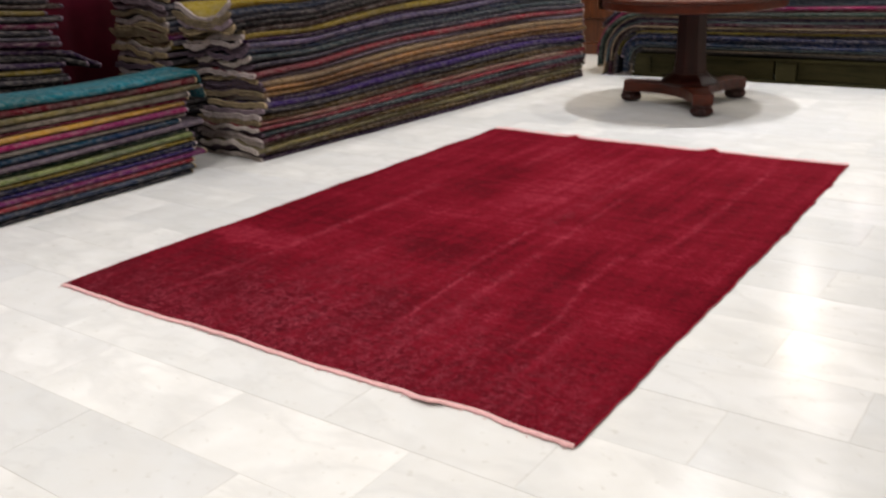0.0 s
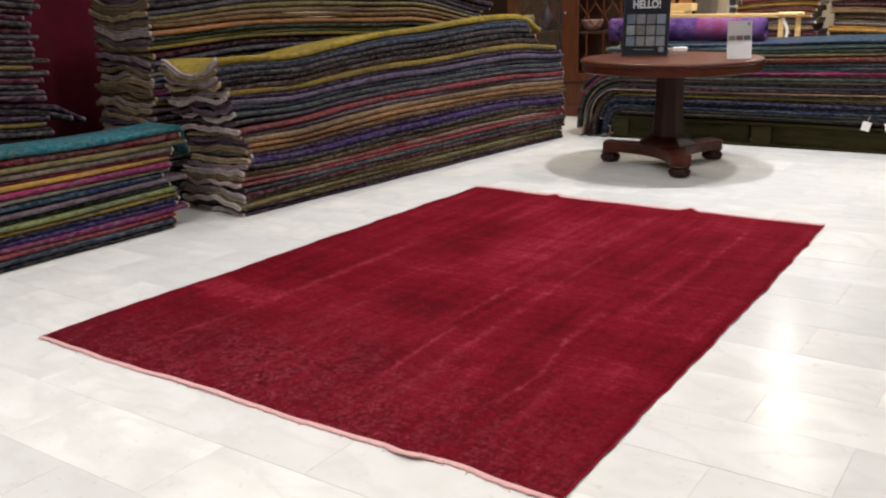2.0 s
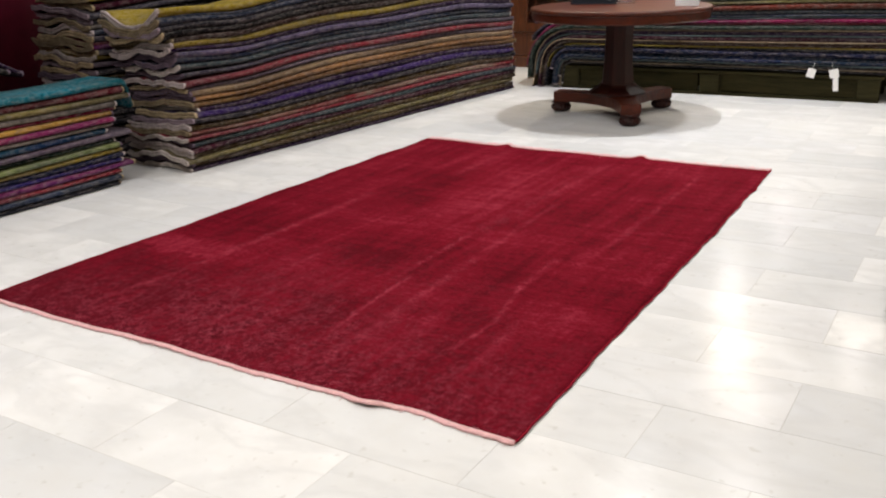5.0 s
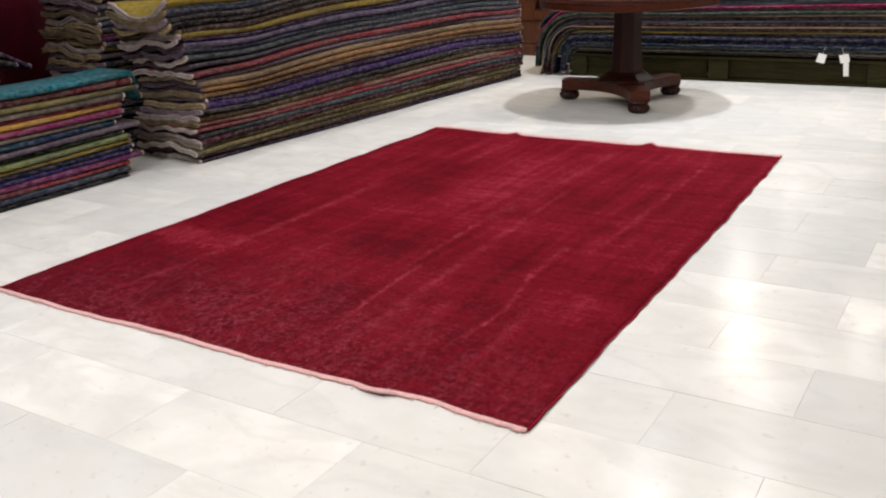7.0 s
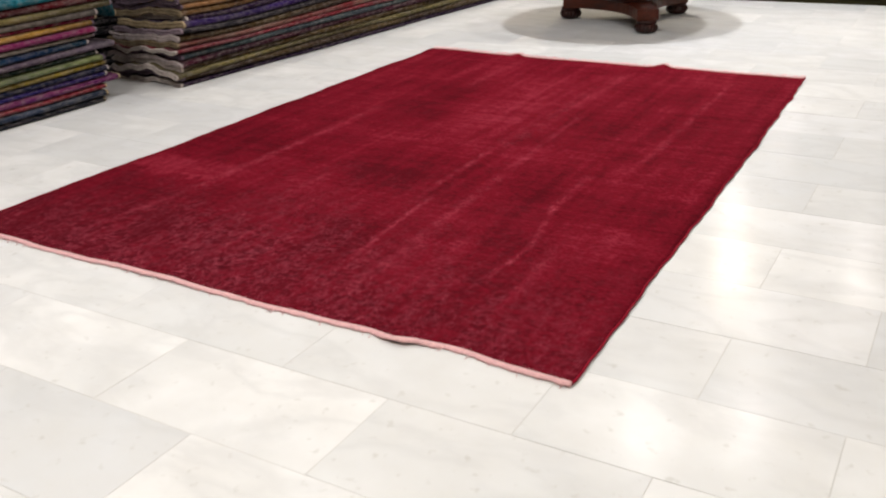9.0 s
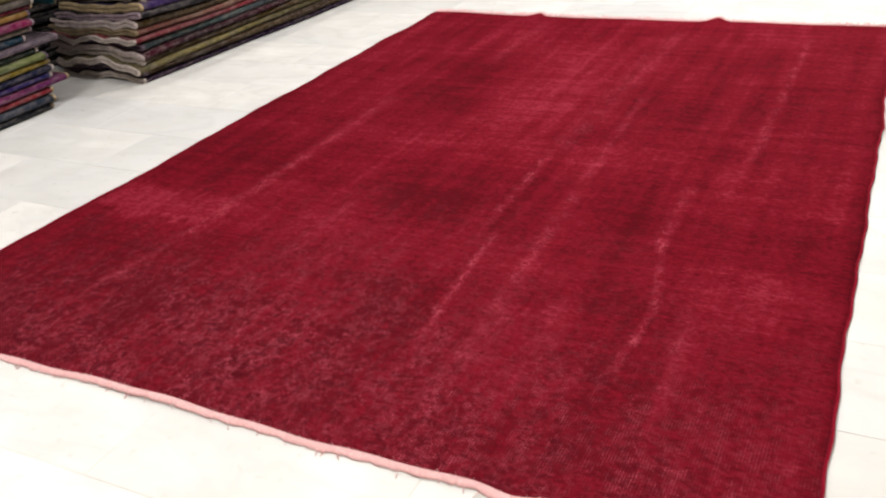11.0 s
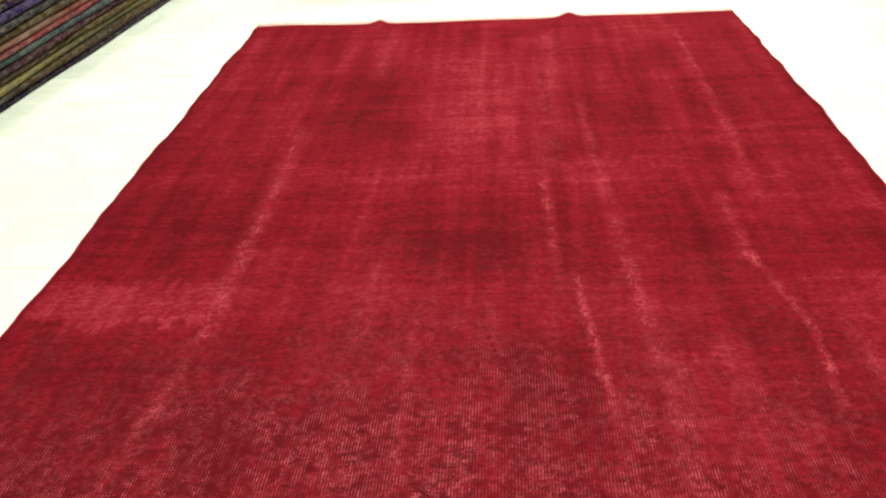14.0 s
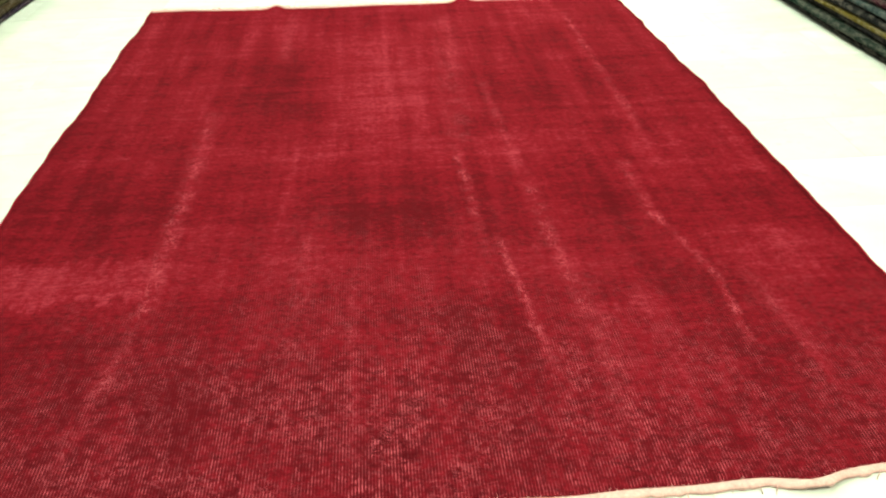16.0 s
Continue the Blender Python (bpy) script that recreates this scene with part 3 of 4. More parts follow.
def folded_carpet(stations, prof, mat, place, label, group, fringe=True, h=0.0, depth=0.6, crumple=0.0, dim=False, taper=0.0, slope=0.0):
    """stations: (u, w, normal u, normal w, stretch, shift) along the carpet; w is the height of its under side."""
    outer, inner = prof
    loop = outer + inner[::-1]
    m = len(loop)
    vs, fs = [], []
    seed = random.uniform(0, 6)
    for u, w, nu, nw, stretch, shift in stations:
        for a, b in loop:
            vs.append((u + nu * b * stretch, a * (1 - taper * max(0.0, u)) + shift, w + nw * b * stretch + dip(u, a, h, depth, crumple, seed) - slope * h * max(0.0, a)))
    for s in range(len(stations) - 1):
        for q in range(m):
            fs.append((s * m + q, s * m + (q + 1) % m, (s + 1) * m + (q + 1) % m, (s + 1) * m + q))
    k = len(outer)
    for s, flip in ((0, False), (len(stations) - 1, True)):
        for q in range(k - 1):
            f = (s * m + q, s * m + q + 1, s * m + m - 2 - q, s * m + m - 1 - q)
            fs.append(f if flip else f[::-1])
    ob = mesh_ob("folded_carpet", vs, fs, mat)
    ob.matrix_basis = place
    tagged(ob, label, "carpet", group)
    edge = random.choice(ENDS[4:5] if dim else ENDS)
    if fringe:
        for s, d in ((0, -1), (len(stations) - 1, 1)):
            u, w, nu, nw, stretch, shift = stations[s]
            tu, tw = nw * d, -nu * d
            pv, pf = [], []
            for dist, grow in ((-0.001, 0.0012), (0.006, 0.0016), (0.011, -0.001)):
                for (a, b), (c, e) in zip(outer, inner):
                    ma, mb = (a + c) / 2, (b + e) / 2
                    for x, y in ((a, b), (c, e)):
                        g = 1 + grow / max(0.002, math.hypot(x - ma, y - mb))
                        x2, y2 = ma + (x - ma) * g, mb + (y - mb) * g
                        j = random.uniform(-0.002, 0.003) if dist > 0.008 else 0
                        pv.append((u + nu * y2 * stretch + tu * (dist + j), x2 * (1 - taper * max(0.0, u)) + shift, w + nw * y2 * stretch + tw * (dist + j) + dip(u, x2, h, depth, crumple, seed) - slope * h * max(0.0, x2)))
            row = 2 * k
            for lay in range(2):
                o = lay * row
                for q in range(k - 1):
                    pf.append((o + 2 * q, o + 2 * q + 2, o + row + 2 * q + 2, o + row + 2 * q))
                    pf.append((o + 2 * q + 1, o + row + 2 * q + 1, o + row + 2 * q + 3, o + 2 * q + 3))
            o = 2 * row
            for q in range(k - 1):
                pf.append((o + 2 * q, o + 2 * q + 2, o + 2 * q + 3, o + 2 * q + 1))
            mesh_ob("fringe", pv, pf, edge, ob, "pale frayed wool edge")
    return ob


def pile(place, length, depth, layers, shape, group, base=0.0, ends=None, lean=0.0, sag=0.0, fringe=True, step=0.13, bend=None, where="", crumple=0.0, uneven=0.03, depth_at=None, start_at=None, dim=False, taper=0.0, slope=0.0):
    """A pile of folded carpets. layers: (colour, height, start, stop) from the bottom. shape(u) stretches the heights along the pile."""
    h = 0.0
    for i, lay in enumerate(layers):
        colour, thick = lay[0], lay[1]
        u0 = lay[2] if len(lay) > 2 and lay[2] is not None else random.uniform(-uneven, uneven) + (start_at(h) if start_at else 0.0)
        u1 = lay[3] if len(lay) > 3 and lay[3] is not None else length + random.uniform(-0.05 - uneven, 0.0)
        droop = lay[4] if len(lay) > 4 else 0.0
        n = max(6, int((u1 - u0) / (step if droop < 0.12 else 0.02)))
        deep = (depth_at(h) if depth_at else depth) + random.uniform(-0.05, 0.03)
        ph, ph2 = random.uniform(0, 6), random.uniform(0, 6)
        push = random.uniform(-0.016, 0.012) + lean * h
        st = []
        for s in range(n + 1):
            u = u0 + (u1 - u0) * (s / n) ** (1.4 if crumple else 1.0)
            z = base + h * shape(u) + 0.0015 + 0.007 * math.sin(2.1 * u + 0.33 * i) * min(1.0, h / 0.25)
            nu, nw = 0.0, 1.0
            if bend is not None:
                u, z, nu, nw = bend(u, h, i)
            zone = 0.22 if droop < 0.12 else 0.035
            if droop and u > u1 - zone:
                z -= droop * ((u - u1 + zone) / zone) ** 1.5
            wig = 0.005 * math.sin(u * 3.1 + ph) + 0.003 * math.sin(u * 8.3 + ph2)
            st.append((u, z, nu, nw, shape(u) * (0.93 + 0.05 * math.sin(u * 4.3 + ph2)), push + wig))
        plies = 2 if thick < 0.045 else 3
        prof = profile(deep, thick, plies)
        folded_carpet(st, prof, CARPET[colour], place, f"folded {colour} wool carpet {where}", group, fringe, h, deep, crumple, dim, taper, slope)
        h += thick
    return h


def smooth(a, b, x):
    t = min(1, max(0, (x - a) / (b - a)))
    return t * t * (3 - 2 * t)


def frame_of(p, q):
    """Pile axes: u from p to q along the front, v to the left of that, w up."""
    d = (Vector((q[0] - p[0], q[1] - p[1], 0))).normalized()
    return Matrix(((d.x, -d.y, 0, p[0]), (d.y, d.x, 0, p[1]), (0, 0, 1, 0), (0, 0, 0, 1)))


# front pile along the side wall
def shape_a(u):
    return 1.0 + 0.02 * math.sin(u * 2.4 + 0.6)


A_LAYERS = [("dark navy", 0.030), ("slate blue", 0.034), ("coral red", 0.026), ("violet", 0.034, None, 2.46), ("royal blue", 0.026), ("navy", 0.026), ("olive yellow", 0.024), ("light green", 0.030),
            ("dark green", 0.022), ("mauve grey", 0.030, None, 2.45), ("dark teal", 0.036, None, 2.31), ("taupe", 0.024), ("magenta", 0.032), ("golden yellow", 0.032, None, 2.36), ("crimson", 0.018, None, 2.38),
            ("taupe", 0.034), ("khaki", 0.032, None, 2.47), ("deep red", 0.040, None, 2.44), ("teal", 0.044, None, 2.49, 0.13)]
pile(frame_of((-0.955, -0.95), (-0.905, 1.441)), 2.40, 0.27, A_LAYERS, shape_a, "low carpet pile", crumple=0.25, uneven=0.045, where="in a low pile")

# taller dark pile behind it
def shape_b(u):
    return 1.0 + 0.015 * math.sin(u * 2.0)


B_LAYERS = [("charcoal", 0.05)] * 12 + [("olive yellow", 0.032), ("dark purple", 0.036), ("black", 0.034, None, 2.64, 0.05), ("dark purple", 0.036, None, 2.72, 0.10), ("plum", 0.034), ("grey", 0.028), ("charcoal", 0.028), ("deep magenta", 0.034), ("charcoal", 0.030), ("olive yellow", 0.030),
            ("brown", 0.026), ("charcoal", 0.030), ("charcoal", 0.026), ("plum", 0.028), ("grey green", 0.028), ("deep magenta", 0.034), ("charcoal", 0.030), ("deep magenta", 0.030, None, 2.44), ("maroon", 0.034), ("charcoal", 0.03), ("dark purple", 0.034), ("maroon", 0.03), ("deep magenta", 0.03), ("black", 0.03), ("maroon", 0.03)]
pile(frame_of((-1.29, -1.56), (-1.255, 1.0)), 2.56, 0.60, B_LAYERS, lambda u: 1.0 + 0.08 * (1 - smooth(1.75, 2.56, u)), "tall dark carpet pile", crumple=0.0, uneven=0.05, dim=True, where="in a tall pile by the wall")

# main pile
P, Q = Vector((-0.743, 1.762)), Vector((-0.441, 5.242))
side = Vector((-(Q - P).y, (Q - P).x)).normalized()


def shape_c(u):
    return 1.005 + 0.085 * smooth(0.35, 1.5, u) + 0.045 * smooth(1.5, 2.5, u) - 0.07 * smooth(2.7, 3.4, u) - 0.02 * math.exp(-((u - 0.45) / 0.25) ** 2)


C_LAYERS = [("dark purple", 0.026), ("olive brown", 0.034), ("khaki", 0.030), ("olive brown", 0.028), ("maroon", 0.028), ("grey green", 0.030), ("coral red", 0.022), ("patchwork beige", 0.032), ("olive brown", 0.034),
            ("charcoal", 0.032), ("purple", 0.040), ("dark purple", 0.030), ("gold brown", 0.034), ("orange gold", 0.032), ("tan", 0.034), ("mauve grey", 0.030), ("coral red", 0.034), ("grey", 0.030),
            ("grey green", 0.034), ("slate blue", 0.032), ("lavender grey", 0.036), ("dark purple", 0.026, None, 3.40), ("olive yellow", 0.040, None, 3.30),
            ("brown", 0.034, None, 3.05), ("black", 0.036, None, 3.03), ("charcoal", 0.036, None, 2.95), ("slate blue", 0.046, None, 2.92), ("yellow", 0.044, -0.09, 3.10, 0.075)]
pile(frame_of(P, Q), 3.47, 0.58, C_LAYERS, shape_c, "long carpet pile", taper=0.20, slope=0.085, crumple=1.0, uneven=0.032, depth_at=lambda h: 0.62 - 0.10 * h, start_at=lambda h: 0.09 * math.exp(-((h - 0.34) / 0.13) ** 2) - 0.09 * smooth(0.55, 0.90, h), where="in a long high pile")

# pile behind the main one
P2, Q2 = P + side * 0.72 + Vector((0.0, -0.06)), Q + side * 0.20


def shape_d(u):
    return 1.03 + 0.045 * smooth(0.0, 0.75, u) - 0.03 * smooth(1.0, 1.9, u) - 0.14 * smooth(1.9, 2.9, u)


# this pile stands a little askew behind the long one
D_LAYERS = [("charcoal", 0.05)] * 9 + [("grey", 0.034), ("olive brown", 0.030), ("charcoal", 0.034), ("mauve grey", 0.034), ("olive yellow", 0.026), ("grey", 0.034), ("violet", 0.028), ("coral red", 0.028), ("grey", 0.036), ("slate blue", 0.036),
            ("taupe", 0.030), ("charcoal", 0.032), ("grey", 0.034), ("maroon", 0.042), ("olive yellow", 0.024), ("light green", 0.026), ("dark green", 0.026), ("orange", 0.036), ("gold brown", 0.030), ("tan", 0.034), ("khaki", 0.030),
            ("grey", 0.034), ("charcoal", 0.032), ("dark purple", 0.040, 0.0, 2.78), ("dark purple", 0.044, 0.03, 2.80)]
pile(frame_of(P2, Q2), 2.75, 0.80, D_LAYERS, shape_d, "rear carpet pile", lean=-0.10, crumple=0.9, uneven=0.020, where="in a high rear pile")

# pile on the pallets, its end hanging down
PALLET_Z = 0.205


def bend_pallet(u, h, i):
    h *= 0.955 + 0.10 * smooth(0.3, 2.0, u)
    wave = 0.006 * math.sin(u * 2.3 + 1.0) * min(1, h / 0.3)
    if u >= 0.0:
        return u, PALLET_Z + h + wave + 0.0015, 0.0, 1.0
    rad = h + 0.05 + 0.010 * math.sin(2.3 * i) * min(1.0, -u / 0.12) + 0.006 * math.sin(9 * u + 1.7 * i)
    zc = PALLET_Z - 0.05
    a = -u / max(0.10, rad)
    if a < 1.45:
        return -rad * math.sin(a), zc + rad * math.cos(a) + wave, -math.sin(a), math.cos(a)
    over = (a - 1.45) * max(0.10, rad)
    return -rad * math.sin(1.45) - 0.1 * over, max(0.012, zc + rad * math.cos(1.45) - over), -math.sin(1.5), math.cos(1.5)


E_COLOURS = [("dark navy", 0.016), ("cream", 0.009), ("black", 0.018), ("pale teal", 0.010), ("dark blue", 0.050), ("navy", 0.040), ("dark navy", 0.018), ("yellow", 0.011), ("brown", 0.030), ("cream", 0.009), ("maroon", 0.034),
             ("pale teal", 0.009), ("dark purple", 0.030), ("cream", 0.010), ("dark green", 0.034), ("coral red", 0.014), ("magenta", 0.030), ("pale teal", 0.010), ("slate blue", 0.022), ("grey green", 0.030), ("rust", 0.044), ("khaki", 0.024), ("dark green", 0.026), ("pale teal", 0.040), ("dark teal", 0.018, 0.0)]
e_layers = []
hh = 0.0
for c in E_COLOURS:
    reach = 0.24 + 0.10 * random.random() if hh < 0.12 else 0.52 + 0.10 * math.sin(hh * 9) - 0.35 * smooth(0.3, 0.6, hh)
    e_layers.append((c[0], c[1], (-reach * random.uniform(0.62, 1.12) if len(c) < 3 else c[2]) + random.uniform(-0.02, 0.02), None))
    hh += c[1]
pile(frame_of((0.0, 5.36), (2.6, 5.45)), 2.75, 0.95, e_layers, lambda u: 1.0, "carpet pile on pallets", bend=bend_pallet, step=0.045, where="on a wooden pallet")

# pile at the other side of the rug
F_LAYERS = [("black", 0.030), ("dark green", 0.034), ("charcoal", 0.030), ("olive yellow", 0.024), ("black", 0.034), ("grey green", 0.030), ("maroon", 0.030), ("dark green", 0.032), ("charcoal", 0.032), ("olive brown", 0.030), ("dark navy", 0.034), ("grey", 0.030), ("dark teal", 0.034)]
pile(frame_of((2.80, 4.6), (2.93, 1.0)), 3.42, 0.70, F_LAYERS, shape_b, "dark carpet pile", where="in a dark pile on the floor")

# far piles in the next bay
G1 = ["gold brown", "taupe", "golden yellow", "mauve grey", "orange", "rust", "lavender grey", "cream", "coral red", "taupe", "golden yellow", "maroon", "tan", "mauve grey", "orange", "rust", "golden yellow", "coral red", "orange", "taupe", "mauve grey", "brown"]
pile(frame_of((-0.02, 8.6), (0.85, 8.66)), 0.82, 0.7, [(c, 0.060) for c in G1], lambda u: 1.0 + 0.03 * math.sin(u * 3), "far carpet pile", step=0.2, where="in a far pile under warm light")
# one carpet slumps off the far pile
fall = []
for k in range(15):
    u = -0.24 + 0.035 * k
    fall.append((u, 1.13 + 0.205 * smooth(-0.22, 0.08, u) + 0.012 * math.sin(k * 0.9), 0.0, 1.0, 1.0, 0.0))
folded_carpet(fall, profile(0.36, 0.075, 3), CARPET["brown"], frame_of((-0.02, 8.6), (0.85, 8.66)), "folded brown wool carpet slumping off a far pile", "far carpet pile")
G2 = ["brown", "tan", "rust", "taupe", "gold brown", "cream", "orange", "mauve grey", "rust", "tan", "brown", "golden yellow", "taupe", "olive brown", "tan", "maroon", "rust", "taupe", "brown"]
pile(frame_of((0.92, 8.75), (2.2, 8.80)), 1.3, 0.7, [(c, 0.064) for c in G2], lambda u: 1.0 + 0.02 * math.sin(u * 4 + 1), "far carpet pile", step=0.2, where="in a far pile under warm light")

# ---------- pallet ----------
def pallet(place):
    base = empty("pallet", place, "greenish weathered wooden pallet on the floor under a carpet pile", "pallet", "pallets")
    for x in (0.0, 1.16, 2.30):
        for y in (0.0, 0.44, 0.86):
            part("block", box(x - 0.075, x + 0.075, y, y + 0.12, 0.022, 0.165, 0.004), PALLET_WOOD, base)
    for y in (0.0, 0.44, 0.86):
        part("bottom_board", box(-0.075, 2.375, y + 0.01, y + 0.11, 0.0, 0.021, 0.003), PALLET_WOOD, base)
    for k in range(7):
        y = 0.0 + k * 0.14
        part("deck_board", box(-0.08, 2.40, y, y + 0.12, 0.167, 0.190 + 0.001 * (k % 3), 0.003), PALLET_WOOD, base)
    for y in (0.035, 0.47):
        for x in (0.08, 1.24):
            part("side_board", box(x, x + 0.985, y, y + 0.022, 0.026, 0.160, 0.003), PALLET_WOOD, base)
    return base


pallet(frame_of((0.0, 5.37), (2.6, 5.46)))

# paper tags that hang from the pile
for x, w, h, tilt in ((1.925, 0.058, 0.066, 14), (2.065, 0.064, 0.060, -16), (2.085, 0.036, 0.115, -5)):
    low = h > 0.1
    m = pose(x, 5.345, 0.245 if not low else 0.205, 0, tilt, 2)
    bm = box(-w / 2, w / 2, -0.0008, 0.0008, -h, 0)
    bm.faces.ensure_lookup_table()
    tag = part("price_tag", bm, WHITE)
    tag.matrix_basis = m
    tagged(tag, "small white paper price tag hanging from the carpet pile", "tag", "price tags")
    part("string", box(-0.0012, 0.0012, -0.0012, 0.0012, -0.002, 0.045), WHITE, tag)

# ---------- round pedestal table ----------
TCX, TCY, TZ = 0.80, 4.37, 0.752


def round_table():
    t = empty("pedestal_table", pose(TCX, TCY, 0), "round polished mahogany table on a faceted pedestal with bun feet", "table")
    part("tabletop", lathe([(0.0001, TZ - 0.03), (0.606, TZ - 0.03), (0.614, TZ - 0.024), (0.617, TZ - 0.016), (0.616, TZ - 0.010), (0.610, TZ - 0.003), (0.600, TZ), (0.0001, TZ)], 96), MAHOGANY, t, smooth=False)
    part("apron", lathe([(0.545, TZ - 0.085), (0.596, TZ - 0.085), (0.604, TZ - 0.078), (0.606, TZ - 0.036), (0.604, TZ - 0.0305), (0.545, TZ - 0.0305)], 96), MAHOGANY, t)
    part("cleat", box(-0.5, 0.5, -0.06, 0.06, TZ - 0.068, TZ - 0.031, 0.004), MAHOGANY_DARK, t)
    part("column", lathe([(0.118, 0.222), (0.113, 0.27), (0.104, 0.40), (0.100, 0.56), (0.104, 0.62), (0.125, 0.645), (0.125, TZ - 0.069)], 8), MAHOGANY_DARK, t)
    part("column_base", lathe([(0.185, 0.1485), (0.205, 0.154), (0.206, 0.166), (0.190, 0.176), (0.160, 0.192), (0.140, 0.206), (0.126, 0.2215)], 8), MAHOGANY_DARK, t)
    # three-sided platform with hollow sides
    bm = bmesh.new()
    ang0 = math.radians(-58)
    pts = []
    for k in range(3):
        a = ang0 + k * 2 * math.pi / 3
        nxt = a + 2 * math.pi / 3
        tip = Vector((math.cos(a), math.sin(a)))
        sid = Vector((-tip.y, tip.x))
        for s in (-1, -0.5, 0, 0.5, 1):
            pts.append(tip * (0.47 - 0.012 * s * s) + sid * 0.068 * s)
        m0, m1 = tip * 0.46 + sid * 0.068, Vector((math.cos(nxt), math.sin(nxt))) * 0.46 - Vector((-math.sin(nxt), math.cos(nxt))) * 0.068
        inner = Vector((math.cos(a + math.pi / 3), math.sin(a + math.pi / 3))) * 0.155
        for q in range(1, 12):
            f = q / 12
            b = m0 * (1 - f) ** 2 + (inner * 2 - (m0 + m1) / 2) * 2 * f * (1 - f) + m1 * f * f
            pts.append(b)
    low = [bm.verts.new((p.x, p.y, 0.078)) for p in pts]
    top = [bm.verts.new((p.x, p.y, 0.148)) for p in pts]
    n = len(pts)
    for k in range(n):
        bm.faces.new((low[k], low[(k + 1) % n], top[(k + 1) % n], top[k]))
    bm.faces.new(low[::-1])
    up = bm.faces.new(top)
    bmesh.ops.bevel(bm, geom=list(up.edges), offset=0.006, segments=2, affect="EDGES", profile=0.5)
    part("platform", bm, MAHOGANY, t)
    for k in range(3):
        a = ang0 + k * 2 * math.pi / 3
        bm = lathe([(0.030, 0.0), (0.050, 0.003), (0.068, 0.016), (0.074, 0.034), (0.068, 0.050), (0.058, 0.058), (0.064, 0.063), (0.066, 0.070), (0.060, 0.0775)], 36, 0.425 * math.cos(a), 0.425 * math.sin(a))
        for q, w in enumerate(bm.verts):
            if 36 <= q < 180 and q % 3 == 0:
                w.co.x += (0.425 * math.cos(a) - w.co.x) * 0.09
                w.co.y += (0.425 * math.sin(a) - w.co.y) * 0.09
        part("bun_foot", bm, MAHOGANY_DARK, t, "ribbed dark bun foot")
    return t


round_table()

# ---------- things on the table ----------
def text_mesh(body, size, mat, parent, m, name="lettering"):
    cu = bpy.data.curves.new(name, "FONT")
    cu.body, cu.size, cu.extrude, cu.align_x, cu.align_y = body, size, 0.0008, "CENTER", "CENTER"
    cu.offset = size * 0.035
    tmp = bpy.data.objects.new(name, cu)
    scene.collection.objects.link(tmp)
    bpy.context.view_layer.update()
    me = bpy.data.meshes.new_from_object(tmp.evaluated_get(bpy.context.evaluated_depsgraph_get()))
    bpy.data.objects.remove(tmp)
    me.materials.clear()
    me.materials.append(mat)
    ob = new(name, me)
    ob.parent = parent
    ob.matrix_basis = m
    return ob


def sign():
    base = empty("table_sign", pose(0.575, 4.44, TZ, 0, 0, 12) @ pose(0, 0, 0, -9, 0, 0), "black framed stand-up sign with grey colour swatches on the table", "sign")
    w, h = 0.325, 0.41
    PANEL = paint("sign_panel", lin(22, 25, 34), 0.7, 0.06, 12)
    HEAD = paint("sign_head", lin(10, 13, 28), 0.7, 0.06, 12)
    part("backing", box(-w / 2 + 0.006, w / 2 - 0.006, 0.0, 0.008, 0.004, h - 0.004), PANEL, base)
    part("header", box(-w / 2 + 0.010, w / 2 - 0.010, -0.0035, 0.0, h - 0.098, h - 0.010), HEAD, base)
    for name, b in (("frame_side", (-w / 2, -w / 2 + 0.010, -0.008, 0.012, 0, h)), ("frame_side", (w / 2 - 0.010, w / 2, -0.008, 0.012, 0, h)),
                    ("frame_rail", (-w / 2 + 0.0102, w / 2 - 0.0102, -0.008, 0.012, h - 0.010, h))):
        part(name, box(*b, 0.002), BLACK, base)
    part("foot_rail", box(-w / 2 + 0.0102, w / 2 - 0.0102, -0.008, 0.012, 0.0, 0.008, 0.001), BLACK, base)
    text_mesh("HELLO!", 0.074, paint("sign_white", (0.40, 0.40, 0.41), 0.5), base, pose(0, -0.0042, h - 0.055, 90, 0, 0) @ Matrix.Diagonal((0.80, 1.05, 1, 1)))
    tones = [(104, 112, 126), (130, 126, 132), (112, 112, 118), (126, 136, 150), (138, 144, 146), (108, 106, 104), (126, 124, 124), (120, 126, 134), (112, 126, 142), (128, 128, 126), (142, 144, 150), (134, 140, 148)]
    for k, c in enumerate(tones):
        x, z = -0.105 + (k % 4) * 0.070, 0.255 - (k // 4) * 0.076
        part("swatch", box(x - 0.030, x + 0.030, -0.004, 0.0, z - 0.033, z + 0.033, 0.001), paint("swatch_tone", tuple(0.62 * v for v in lin(*c)), 0.6, 0.12, 30), base)
    DIM = paint("sign_grey", (0.16, 0.17, 0.19), 0.5)
    part("seal", lathe([(0.016, 0), (0.020, 0.002), (0.016, 0.003)], 20), DIM, base).matrix_basis = pose(0.115, -0.001, 0.045, 90, 0, 0)
    part("caption_bar", box(-0.08, 0.06, -0.003, 0.0, 0.042, 0.048), DIM, base)
    strut = part("strut", box(-0.04, 0.04, 0.0, 0.004, 0.0, 0.27), BLACK, base)
    strut.matrix_basis = pose(0, 0.095, 0.012, 19, 0, 0)
    return base


sign()


